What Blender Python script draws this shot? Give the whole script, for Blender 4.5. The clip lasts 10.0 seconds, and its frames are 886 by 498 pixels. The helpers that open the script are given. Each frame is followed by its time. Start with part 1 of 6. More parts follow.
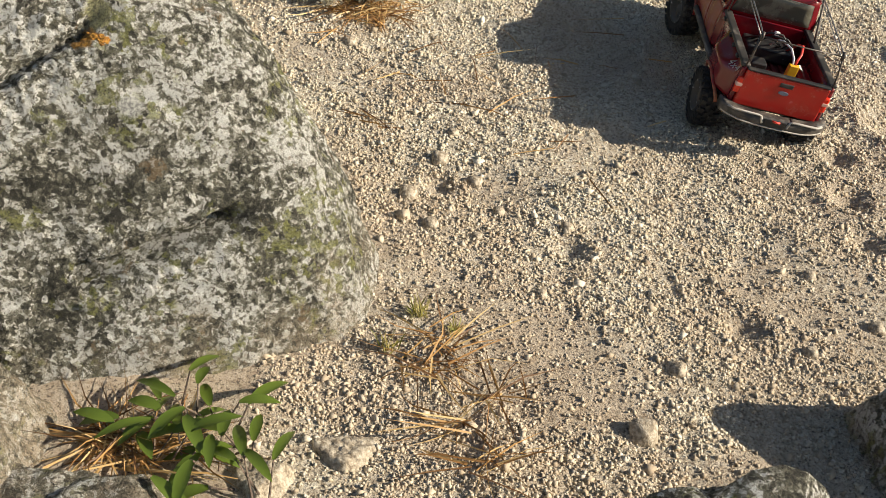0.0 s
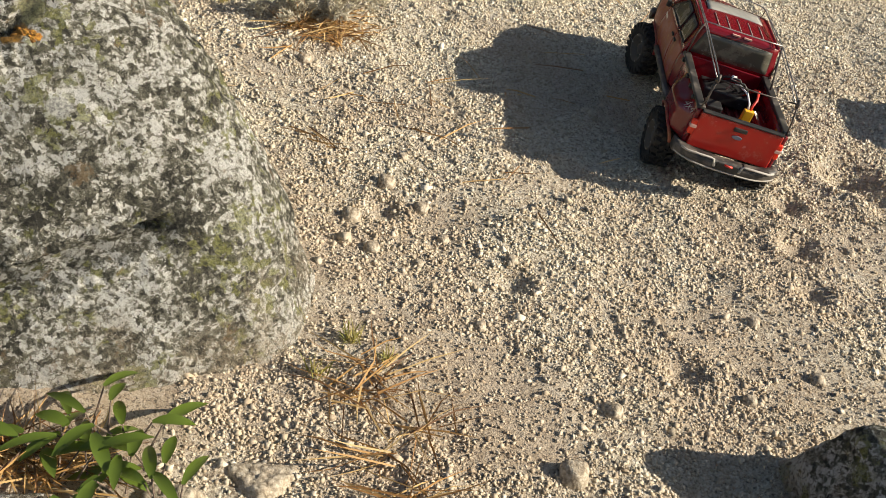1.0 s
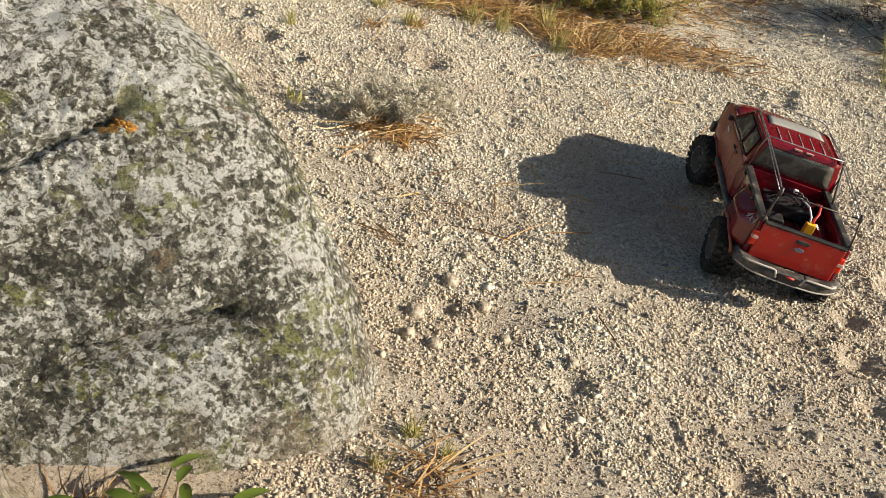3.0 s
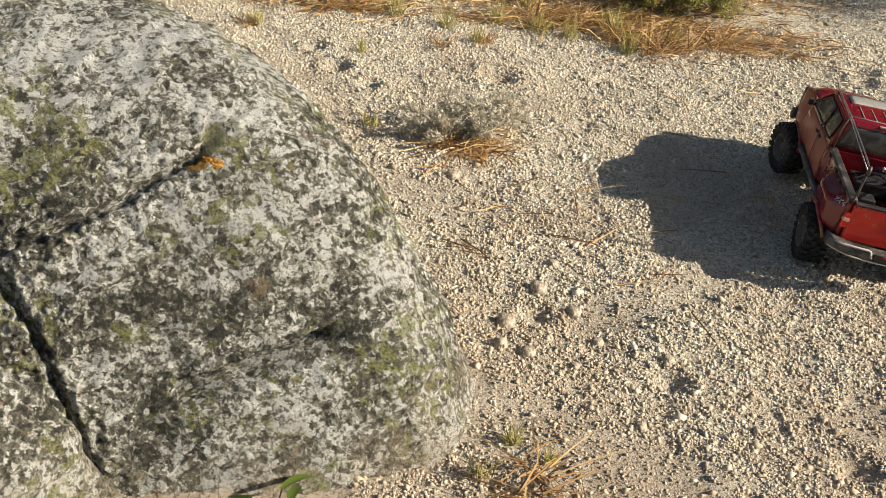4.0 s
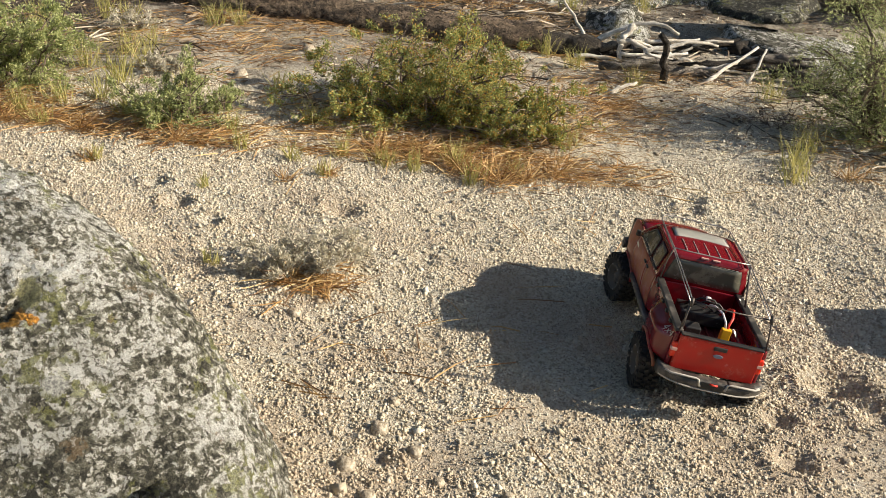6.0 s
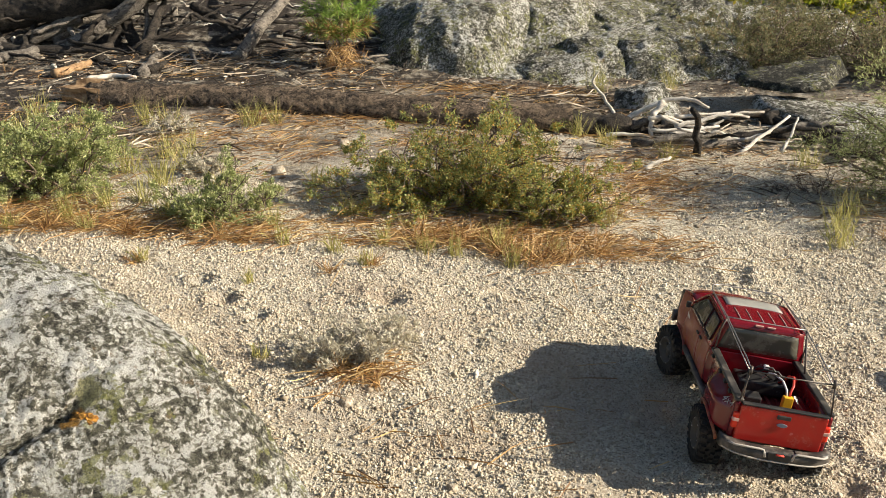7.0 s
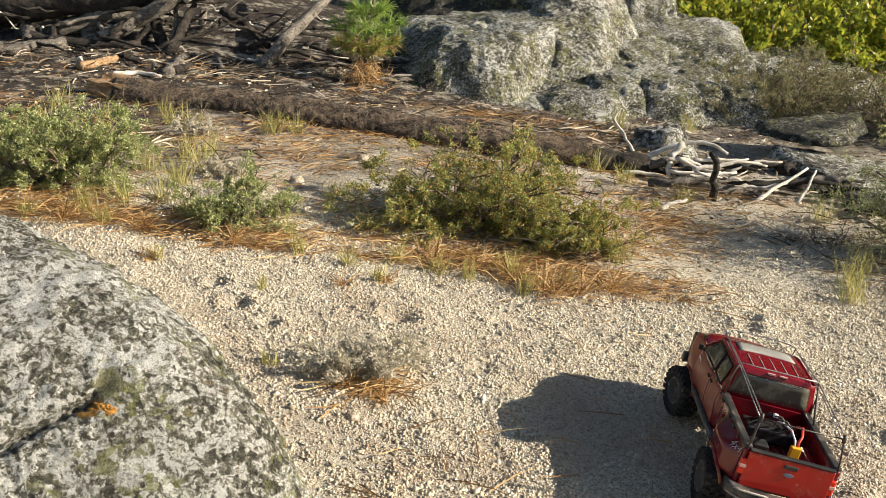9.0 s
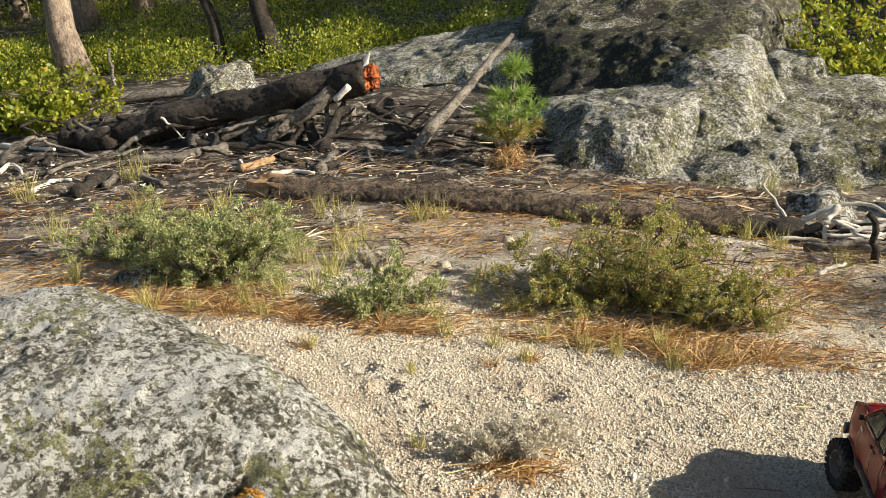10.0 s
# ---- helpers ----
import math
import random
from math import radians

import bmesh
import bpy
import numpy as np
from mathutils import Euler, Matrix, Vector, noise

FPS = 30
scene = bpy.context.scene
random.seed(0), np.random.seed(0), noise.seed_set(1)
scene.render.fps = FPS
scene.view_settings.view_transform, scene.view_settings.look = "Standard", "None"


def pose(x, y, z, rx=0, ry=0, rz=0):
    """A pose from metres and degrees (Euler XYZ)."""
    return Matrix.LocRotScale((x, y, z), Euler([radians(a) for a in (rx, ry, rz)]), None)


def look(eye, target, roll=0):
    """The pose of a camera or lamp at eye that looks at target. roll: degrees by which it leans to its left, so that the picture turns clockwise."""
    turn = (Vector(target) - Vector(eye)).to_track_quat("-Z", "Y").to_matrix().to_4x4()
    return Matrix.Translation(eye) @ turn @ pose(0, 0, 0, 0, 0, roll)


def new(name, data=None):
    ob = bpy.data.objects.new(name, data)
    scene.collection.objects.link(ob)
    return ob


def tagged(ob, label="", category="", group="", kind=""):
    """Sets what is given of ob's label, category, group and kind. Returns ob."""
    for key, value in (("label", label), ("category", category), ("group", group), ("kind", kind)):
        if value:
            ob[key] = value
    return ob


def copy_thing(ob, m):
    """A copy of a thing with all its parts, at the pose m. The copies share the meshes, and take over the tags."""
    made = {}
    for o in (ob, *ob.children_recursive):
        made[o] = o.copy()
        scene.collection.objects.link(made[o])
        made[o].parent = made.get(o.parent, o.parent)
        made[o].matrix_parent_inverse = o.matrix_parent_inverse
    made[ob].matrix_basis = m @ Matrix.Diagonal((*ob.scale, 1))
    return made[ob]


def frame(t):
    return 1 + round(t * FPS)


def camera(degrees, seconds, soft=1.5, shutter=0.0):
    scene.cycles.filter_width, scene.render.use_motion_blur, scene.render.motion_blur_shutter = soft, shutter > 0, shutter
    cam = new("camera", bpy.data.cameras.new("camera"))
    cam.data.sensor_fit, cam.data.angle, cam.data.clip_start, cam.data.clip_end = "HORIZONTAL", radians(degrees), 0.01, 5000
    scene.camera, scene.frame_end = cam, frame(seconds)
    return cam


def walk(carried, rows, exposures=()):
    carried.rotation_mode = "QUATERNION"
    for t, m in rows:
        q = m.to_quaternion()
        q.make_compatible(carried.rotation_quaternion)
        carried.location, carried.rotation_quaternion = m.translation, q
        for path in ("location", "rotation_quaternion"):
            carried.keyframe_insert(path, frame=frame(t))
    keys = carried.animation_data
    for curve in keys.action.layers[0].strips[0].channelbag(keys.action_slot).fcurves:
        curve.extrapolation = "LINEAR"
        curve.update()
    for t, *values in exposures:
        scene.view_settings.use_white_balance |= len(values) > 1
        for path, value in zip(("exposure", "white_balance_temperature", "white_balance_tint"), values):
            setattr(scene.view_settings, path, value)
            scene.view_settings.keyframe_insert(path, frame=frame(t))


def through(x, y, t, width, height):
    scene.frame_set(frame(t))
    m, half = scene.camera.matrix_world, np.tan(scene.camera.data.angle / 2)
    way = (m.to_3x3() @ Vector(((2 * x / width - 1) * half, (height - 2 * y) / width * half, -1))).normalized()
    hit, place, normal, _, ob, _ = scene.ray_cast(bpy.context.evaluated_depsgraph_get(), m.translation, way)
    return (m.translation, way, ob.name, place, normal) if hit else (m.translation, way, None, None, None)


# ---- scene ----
cam = camera(47.0, 10.0, soft=0.5)
PATH = [
    (0, (-0.037, 0.010, 1.099), (-0.038, 1.541, -0.187), 0.3),
    (0.5, (-0.004, 0.028, 1.072), (0.052, 1.528, -0.249), 1.6),
    (1, (-0.001, 0.041, 1.069), (0.070, 1.610, -0.169), 5.2),
    (1.5, (0.001, 0.034, 1.083), (0.060, 1.644, -0.101), 6.6),
    (2, (-0.015, 0.007, 1.087), (-0.006, 1.665, -0.030), 7.7),
    (2.5, (-0.023, 0.005, 1.090), (-0.058, 1.683, 0.003), 6.3),
    (2.7, (-0.026, 0.011, 1.087), (-0.065, 1.694, 0.006), 5.9),
    (3.8, (-0.044, 0.008, 1.047), (-0.184, 1.688, -0.03), -0.0),
    (4, (-0.028, -0.011, 1.075), (-0.234, 1.678, 0.024), -2.5),
    (4.5, (0.01, -0.004, 1.104), (-0.09, 1.739, 0.129), -3.7),
    (5, (0.01, 0.007, 1.106), (0.005, 1.756, 0.136), -3.9),
    (5.5, (0.015, 0.011, 1.106), (0.028, 1.785, 0.184), -3.3),
    (6, (0.023, 0.012, 1.113), (0.079, 1.818, 0.256), 0.2),
    (6.1, (0.018, 0.025, 1.108), (0.090, 1.875, 0.334), 0.7),
    (6.2, (0.018, 0.01, 1.113), (0.073, 1.855, 0.342), -1.9),
    (7.3, (-0.009, 0.018, 1.094), (-0.022, 1.906, 0.433), -3.5),
    (7.5, (-0.01, 0.025, 1.095), (-0.024, 1.916, 0.445), -2.9),
    (8, (-0.011, 0.02, 1.094), (-0.036, 1.912, 0.447), -2.4),
    (8.5, (-0.012, 0.022, 1.09), (-0.017, 1.904, 0.411), 0.6),
    (8.9, (-0.012, 0.020, 1.085), (0.024, 1.921, 0.434), 4.1),
    (9, (-0.043, 0.006, 1.096), (-0.051, 1.897, 0.446), 1.1),
    (9.5, (-0.009, -0.004, 1.1), (-0.266, 1.909, 0.577), -3.4),
    (10, (0.005, -0.024, 1.107), (-0.311, 1.889, 0.616), -4.4),
]
walk(cam, [(t, look(eye, target, roll)) for t, eye, target, roll in PATH], exposures=[(0, 0.62), (5, 0.63), (7.5, 0.76), (10, 0.79)])

# ---- world, sun ----
SUN_EL, SUN_AZ = 22.9, 97.0   # degrees; azimuth clockwise from +y
to_sun = Vector((math.sin(radians(SUN_AZ)) * math.cos(radians(SUN_EL)), math.cos(radians(SUN_AZ)) * math.cos(radians(SUN_EL)), math.sin(radians(SUN_EL))))
world = bpy.data.worlds.new("sky")
scene.world = world
world.use_nodes = True
wn = world.node_tree
sky = wn.nodes.new("ShaderNodeTexSky")
sky.sky_type = "NISHITA"
sky.sun_disc = False
sky.sun_elevation = radians(SUN_EL)
sky.sun_rotation = radians(SUN_AZ)
wn.links.new(sky.outputs[0], wn.nodes["Background"].inputs[0])
wn.nodes["Background"].inputs[1].default_value = 0.070
sun = new("sun", bpy.data.lights.new("sun", "SUN"))
sun.data.energy, sun.data.angle, sun.data.color = 5.0, radians(0.5), (1.0, 0.90, 0.74)
sun.matrix_world = look((6, -1, 5), Vector((6, -1, 5)) - to_sun)


# ---- materials ----
class Nodes:
    """Short words for building a node material."""

    def __init__(self, name, rough=0.8, metal=0.0):
        self.m = bpy.data.materials.new(name)
        self.m.use_nodes = True
        self.t = self.m.node_tree
        self.b = self.t.nodes["Principled BSDF"]
        self.b.inputs["Roughness"].default_value = rough
        self.b.inputs["Metallic"].default_value = metal
        self.co = self.t.nodes.new("ShaderNodeTexCoord").outputs["Object"]

    def node(self, kind, **ins):
        n = self.t.nodes.new(kind)
        for k, v in ins.items():
            self.put(n.inputs[k.replace("_", " ")], v)
        return n

    def put(self, socket, v):
        if isinstance(v, bpy.types.NodeSocket):
            self.t.links.new(v, socket)
        else:
            socket.default_value = v

    def noise(self, scale, detail=4.0, rough=0.6, vec=None, dist=0.0):
        return self.node("ShaderNodeTexNoise", Vector=vec or self.co, Scale=scale, Detail=detail, Roughness=rough, Distortion=dist).outputs["Fac"]

    def voronoi(self, scale, out="Distance", vec=None, feature="F1"):
        n = self.node("ShaderNodeTexVoronoi", Vector=vec or self.co, Scale=scale)
        n.feature = feature
        return n.outputs[out]

    def ramp(self, fac, stops):
        n = self.node("ShaderNodeValToRGB", Fac=fac)
        e = n.color_ramp.elements
        for i, (p, c) in enumerate(stops):
            el = e[i] if i < 2 else e.new(p)
            el.position = p
            el.color = (*c, 1) if isinstance(c, tuple) else (c, c, c, 1)
        return n.outputs["Color"]

    def mix(self, fac, a, b, blend="MIX"):
        n = self.t.nodes.new("ShaderNodeMix")
        n.data_type, n.blend_type = "RGBA", blend
        self.put(n.inputs[0], fac)
        for sock, v in ((n.inputs[6], a), (n.inputs[7], b)):
            self.put(sock, (*v, 1) if isinstance(v, tuple) and len(v) == 3 else v)
        return n.outputs[2]

    def math(self, op, a, b=0.0):
        n = self.t.nodes.new("ShaderNodeMath")
        n.operation = op
        self.put(n.inputs[0], a)
        self.put(n.inputs[1], b)
        return n.outputs[0]

    def stretch(self, x, y, z):
        n = self.node("ShaderNodeMapping", Vector=self.co)
        n.inputs["Scale"].default_value = (x, y, z)
        return n.outputs[0]

    def bump(self, height, strength=0.5, dist=0.01):
        n = self.node("ShaderNodeBump", Height=height, Strength=strength, Distance=dist)
        if self.b.inputs["Normal"].links:
            self.t.links.new(self.b.inputs["Normal"].links[0].from_socket, n.inputs["Normal"])
        self.t.links.new(n.outputs[0], self.b.inputs["Normal"])

    def color(self, c):
        self.put(self.b.inputs["Base Color"], (*c, 1) if isinstance(c, tuple) and len(c) == 3 else c)
        return self.m

    def per_piece(self):
        return self.node("ShaderNodeNewGeometry").outputs["Random Per Island"]


def lichen_rock(name, dark=0.0, green=0.5, size=1.0, crown=0.0, spots=(), foot=False):
    """Grey granite grown over with ragged patches of dark, pale and yellow-green lichen, from hand size down to crumbs.
    crown: more pale crust towards the top, with sunlit brightness put into the colour. spots: (place, radius, colour)
    of single growths."""
    k = Nodes(name, 0.92)
    f = 1.0 / size
    warp = k.node("ShaderNodeMix")
    warp.data_type = "VECTOR"
    warp.inputs[0].default_value = 0.022 * size
    k.put(warp.inputs[4], k.co)
    k.put(warp.inputs[5], k.node("ShaderNodeTexNoise", Vector=k.co, Scale=70.0 * f, Detail=4.0, Roughness=0.7).outputs["Color"])
    co = warp.outputs[1]
    low = k.noise(3.2 * f, 3, 0.5)
    blot, grit, crumb = k.noise(33 * f, 7, 0.76, dist=0.4), k.noise(95 * f, 5, 0.8), k.noise(230 * f, 3, 0.8)
    # thalli: flakes of a few millimetres that gather in patches
    flake, patch_at = k.voronoi(112 * f, "Position", vec=co), k.voronoi(76 * f, "Position", vec=co)
    lot = k.node("ShaderNodeSeparateColor", Color=k.voronoi(112 * f, "Color", vec=co)).outputs[0]
    lot2 = k.node("ShaderNodeSeparateColor", Color=k.voronoi(225 * f, "Color", vec=co)).outputs[0]
    big, mid = k.noise(9 * f, 5, 0.62, vec=patch_at), k.noise(45 * f, 5, 0.72, vec=flake)
    lift = k.math("ADD", k.math("MULTIPLY", k.math("SUBTRACT", low, 0.5), 0.22), -0.05 * dark)
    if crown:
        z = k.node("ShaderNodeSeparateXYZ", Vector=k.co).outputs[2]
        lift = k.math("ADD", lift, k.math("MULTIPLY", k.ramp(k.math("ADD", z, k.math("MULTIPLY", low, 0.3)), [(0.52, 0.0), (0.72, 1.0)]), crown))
    level = k.math("ADD", k.math("ADD", k.math("MULTIPLY", big, 0.66), k.math("MULTIPLY", mid, 0.50)), k.math("ADD", k.math("ADD", k.math("MULTIPLY", lot, 0.22), k.math("MULTIPLY", lot2, 0.22)), k.math("ADD", lift, -0.295)))
    level = k.math("ADD", level, k.math("MULTIPLY", k.math("SUBTRACT", grit, 0.5), 0.50))
    base = k.ramp(level, [(0.34, (0.040, 0.038, 0.029)), (0.41, (0.105, 0.099, 0.072)), (0.47, (0.175, 0.166, 0.122)), (0.51, (0.245, 0.233, 0.178)), (0.535, (0.32, 0.305, 0.243)), (0.555, (0.48, 0.46, 0.39)), (0.60, (0.66, 0.64, 0.57)), (0.63, (0.86, 0.85, 0.80))])
    moss = k.math("MULTIPLY", k.ramp(k.noise(6.5 * f, 5, 0.7, vec=k.stretch(1.0, 1.1, 1.3)), [(0.53 - green * 0.06, 0.0), (0.58 - green * 0.06, 0.9)]), k.ramp(k.noise(40 * f, 6, 0.8, vec=flake), [(0.51, 0.0), (0.54, 0.85)]))
    base = k.mix(moss, base, k.ramp(crumb, [(0.42, (0.16, 0.165, 0.045)), (0.58, (0.40, 0.40, 0.14))]))
    if foot:
        z = k.node("ShaderNodeSeparateXYZ", Vector=k.co).outputs[2]
        soil = k.ramp(k.math("ADD", z, k.math("MULTIPLY", k.noise(11, 6, 0.75), 0.42)), [(0.20, 0.75), (0.32, 0.0)])
        base = k.mix(k.math("MULTIPLY", soil, k.ramp(grit, [(0.40, 0.2), (0.52, 1.0)])), base, (0.56, 0.45, 0.31))
    rust = k.ramp(k.noise(15 * f, 6, 0.78, vec=k.stretch(1.2, 0.9, 1.0)), [(0.62, 0.0), (0.65, 0.5)])
    base = k.mix(rust, base, (0.34, 0.22, 0.11))
    base = k.mix(k.ramp(crumb, [(0.35, 0.9), (0.40, 0.0)]), base, (0.03, 0.029, 0.024))
    k.bump(level, 0.6, 0.02 * size)
    for place, r, c in spots:
        gap = k.node("ShaderNodeVectorMath")
        gap.operation = "DISTANCE"
        k.put(gap.inputs[0], k.co)
        gap.inputs[1].default_value = place
        near = k.math("ADD", gap.outputs["Value"], k.math("MULTIPLY", k.math("SUBTRACT", blot, 0.5), 2.2 * r))
        base = k.mix(k.ramp(k.math("DIVIDE", near, 2 * r), [(0.40, 0.92), (0.52, 0.0)]), base, k.mix(k.ramp(crumb, [(0.42, 0.0), (0.55, 1.0)]), tuple(0.45 * x for x in c), c))
    k.bump(crumb, 1.0, 0.005)
    k.bump(grit, 1.0, 0.012 * size)
    k.bump(blot, 0.7, 0.02 * size)
    return k.color(base)


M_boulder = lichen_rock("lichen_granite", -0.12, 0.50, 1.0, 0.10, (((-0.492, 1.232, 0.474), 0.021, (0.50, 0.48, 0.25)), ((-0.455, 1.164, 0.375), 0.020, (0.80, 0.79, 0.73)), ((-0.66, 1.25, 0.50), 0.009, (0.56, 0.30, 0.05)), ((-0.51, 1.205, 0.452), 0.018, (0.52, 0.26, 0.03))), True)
M_outcrop = lichen_rock("outcrop_granite", -0.1, 1.0, 1.2)
# hump granite: shade of its upper face put into a darker tone
M_hump = lichen_rock("shaded_lichen_granite", 2.6, 0.6, 1.4)
# dome granite: black lichen, and the dome's shade painted in with it
M_dome = lichen_rock("black_shaded_lichen_granite", 4.4, 0.7, 1.6)
M_smallrock = lichen_rock("pale_granite", -0.8, 0.1, 2.0)
k = Nodes("pale_stone", 0.9)
k.bump(k.noise(160, 4, 0.75), 0.8, 0.004)
M_stone = k.color(k.ramp(k.noise(130, 6, 0.75), [(0.38, (0.18, 0.14, 0.095)), (0.5, (0.40, 0.335, 0.245)), (0.62, (0.58, 0.51, 0.40))]))

k = Nodes("orange_lichen", 0.9)
k.bump(k.noise(300, 4, 0.8), 1.0, 0.003)
M_orange = k.color(k.ramp(k.noise(210, 4, 0.8), [(0.38, (0.12, 0.055, 0.012)), (0.5, (0.38, 0.165, 0.02)), (0.62, (0.55, 0.31, 0.05))]))

k = Nodes("granite_gravel_ground", 0.95)
xyz = k.node("ShaderNodeSeparateXYZ", Vector=k.co)
warp = k.node("ShaderNodeMix")
warp.data_type = "VECTOR"
warp.inputs[0].default_value = 0.012
k.put(warp.inputs[4], k.co)
k.put(warp.inputs[5], k.node("ShaderNodeTexNoise", Vector=k.co, Scale=90.0, Detail=3.0).outputs["Color"])
warp = warp.outputs[1]
cells, fine_cells = k.voronoi(125, "Color", vec=warp), k.voronoi(260, "Color", vec=warp)
pick = k.node("ShaderNodeSeparateColor", Color=cells).outputs[0]
pick2 = k.node("ShaderNodeSeparateColor", Color=fine_cells).outputs[0]
level = k.math("ADD", k.math("MULTIPLY", pick, 0.6), k.math("MULTIPLY", pick2, 0.4))
tone = k.ramp(level, [(0.10, (0.27, 0.22, 0.155)), (0.28, (0.52, 0.45, 0.335)), (0.55, (0.68, 0.61, 0.475)), (0.85, (0.80, 0.75, 0.63))])
tone = k.mix(k.ramp(k.noise(1.4, 4), [(0.45, 0.0), (0.65, 0.45)]), tone, (0.47, 0.37, 0.27))
tone = k.mix(k.ramp(k.noise(5, 5, 0.65), [(0.50, 0.0), (0.66, 0.45)]), tone, (0.66, 0.62, 0.53))
soil = k.ramp(k.math("ADD", k.noise(2.6, 5, 0.65), k.math("MULTIPLY", xyz.outputs[1], -0.12)), [(0.20, 0.0), (0.40, 0.6)])
tone = k.mix(soil, tone, (0.44, 0.33, 0.225))
tone = k.mix(k.ramp(k.noise(200, 3, 0.75), [(0.37, 0.95), (0.46, 0.0)]), tone, (0.13, 0.10, 0.075))
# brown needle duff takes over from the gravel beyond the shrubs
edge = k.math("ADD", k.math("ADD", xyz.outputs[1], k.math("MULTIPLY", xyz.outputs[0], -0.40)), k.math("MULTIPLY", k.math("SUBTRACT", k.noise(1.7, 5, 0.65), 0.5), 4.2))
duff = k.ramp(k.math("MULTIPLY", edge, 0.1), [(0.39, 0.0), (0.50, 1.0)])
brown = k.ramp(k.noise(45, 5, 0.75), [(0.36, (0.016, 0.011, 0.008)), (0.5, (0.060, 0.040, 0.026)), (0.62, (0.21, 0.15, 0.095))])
# near black around the heap: its shade put into the duff colour
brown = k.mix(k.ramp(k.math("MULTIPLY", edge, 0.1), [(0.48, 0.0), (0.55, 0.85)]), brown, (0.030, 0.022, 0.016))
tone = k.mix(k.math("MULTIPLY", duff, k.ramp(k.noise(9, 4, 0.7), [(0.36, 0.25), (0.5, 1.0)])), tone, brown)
k.bump(k.noise(30, 5, 0.7), 0.6, 0.012)
k.bump(k.noise(170, 4, 0.8), 1.0, 0.007)
k.bump(level, 0.9, 0.006)
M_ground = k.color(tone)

k = Nodes("gravel_grains", 0.9)
tone = k.ramp(k.per_piece(), [(0.0, (0.25, 0.20, 0.135)), (0.18, (0.46, 0.385, 0.27)), (0.5, (0.64, 0.56, 0.415)), (0.85, (0.72, 0.65, 0.505)), (1.0, (0.82, 0.77, 0.65))])
xyz = k.node("ShaderNodeSeparateXYZ", Vector=k.co)
soil = k.ramp(k.math("ADD", k.noise(2.6, 5, 0.65), k.math("MULTIPLY", xyz.outputs[1], -0.12)), [(0.20, 0.0), (0.40, 0.5)])
tone = k.mix(soil, tone, (0.46, 0.345, 0.235))
M_grain = k.color(k.mix(k.ramp(k.noise(400, 2), [(0.45, 0.0), (0.6, 0.45)]), tone, (0.36, 0.31, 0.24)))


def bark(name, lo, hi, along=(1, 1, 1), plates=34, pits=0.8, relief=1.0):
    k = Nodes(name, 0.95)
    warp = k.node("ShaderNodeMix")
    warp.data_type = "VECTOR"
    warp.inputs[0].default_value = 0.10
    k.put(warp.inputs[4], k.stretch(*along))
    k.put(warp.inputs[5], k.node("ShaderNodeTexNoise", Vector=k.co, Scale=14.0, Detail=5.0).outputs["Color"])
    co = warp.outputs[1]
    v = k.noise(30, 7, 0.78, vec=co)
    crack = k.voronoi(plates, "Distance", vec=co, feature="DISTANCE_TO_EDGE")
    c = k.ramp(v, [(0.38, lo), (0.5, tuple((x + y) / 2 for x, y in zip(lo, hi))), (0.60, hi)])
    c = k.mix(k.ramp(k.noise(6, 4, 0.7), [(0.50, 0.0), (0.64, 0.35)]), c, tuple(min(0.8, x * 1.4) for x in hi))
    c = k.mix(k.ramp(k.noise(85, 4, 0.8, vec=co), [(0.38, pits), (0.47, 0.0)]), c, tuple(0.5 * x for x in lo))
    c = k.mix(k.ramp(crack, [(0.01, 0.35), (0.07, 0.0)]), c, tuple(0.6 * x for x in lo))
    k.bump(k.noise(120, 4, 0.75, vec=co), 0.8, 0.006 * relief)
    k.bump(v, 0.9, 0.016 * relief)
    return k.color(c)


M_log = bark("log_bark", (0.018, 0.013, 0.010), (0.44, 0.32, 0.215), (0.4, 1, 1), 26, 0.9, 1.5)
M_bark = bark("dark_bark", (0.010, 0.008, 0.006), (0.105, 0.084, 0.064), (0.35, 1, 1), 40)
M_pinebark = bark("pine_bark", (0.12, 0.086, 0.06), (0.55, 0.43, 0.33), (1, 1, 0.3), 22)
M_grey = bark("weathered_wood", (0.065, 0.053, 0.042), (0.36, 0.315, 0.26), (0.3, 0.5, 1), 40, 0.8, 0.8)
M_white = bark("bleached_wood", (0.50, 0.44, 0.36), (0.80, 0.74, 0.64), (0.15, 0.5, 1), 12, 0.4, 0.2)
k = Nodes("raw_wood", 0.9)
M_rawwood = k.color(k.ramp(k.noise(40, 4), [(0.35, (0.20, 0.11, 0.05)), (0.65, (0.46, 0.30, 0.16))]))
k = Nodes("red_rotten_wood", 0.9)
k.bump(k.voronoi(45), 1.0, 0.01)
M_redwood = k.color(k.ramp(k.noise(30, 4), [(0.38, (0.06, 0.010, 0.004)), (0.52, (0.30, 0.065, 0.012)), (0.65, (0.58, 0.17, 0.02))]))


# ---- building helpers ----
def mesh(name, verts, faces, smooth=False):
    me = bpy.data.meshes.new(name)
    me.from_pydata([tuple(v) for v in verts], [], [tuple(f) for f in faces])
    if smooth:
        me.polygons.foreach_set("use_smooth", [True] * len(me.polygons))
    me.update()
    return me


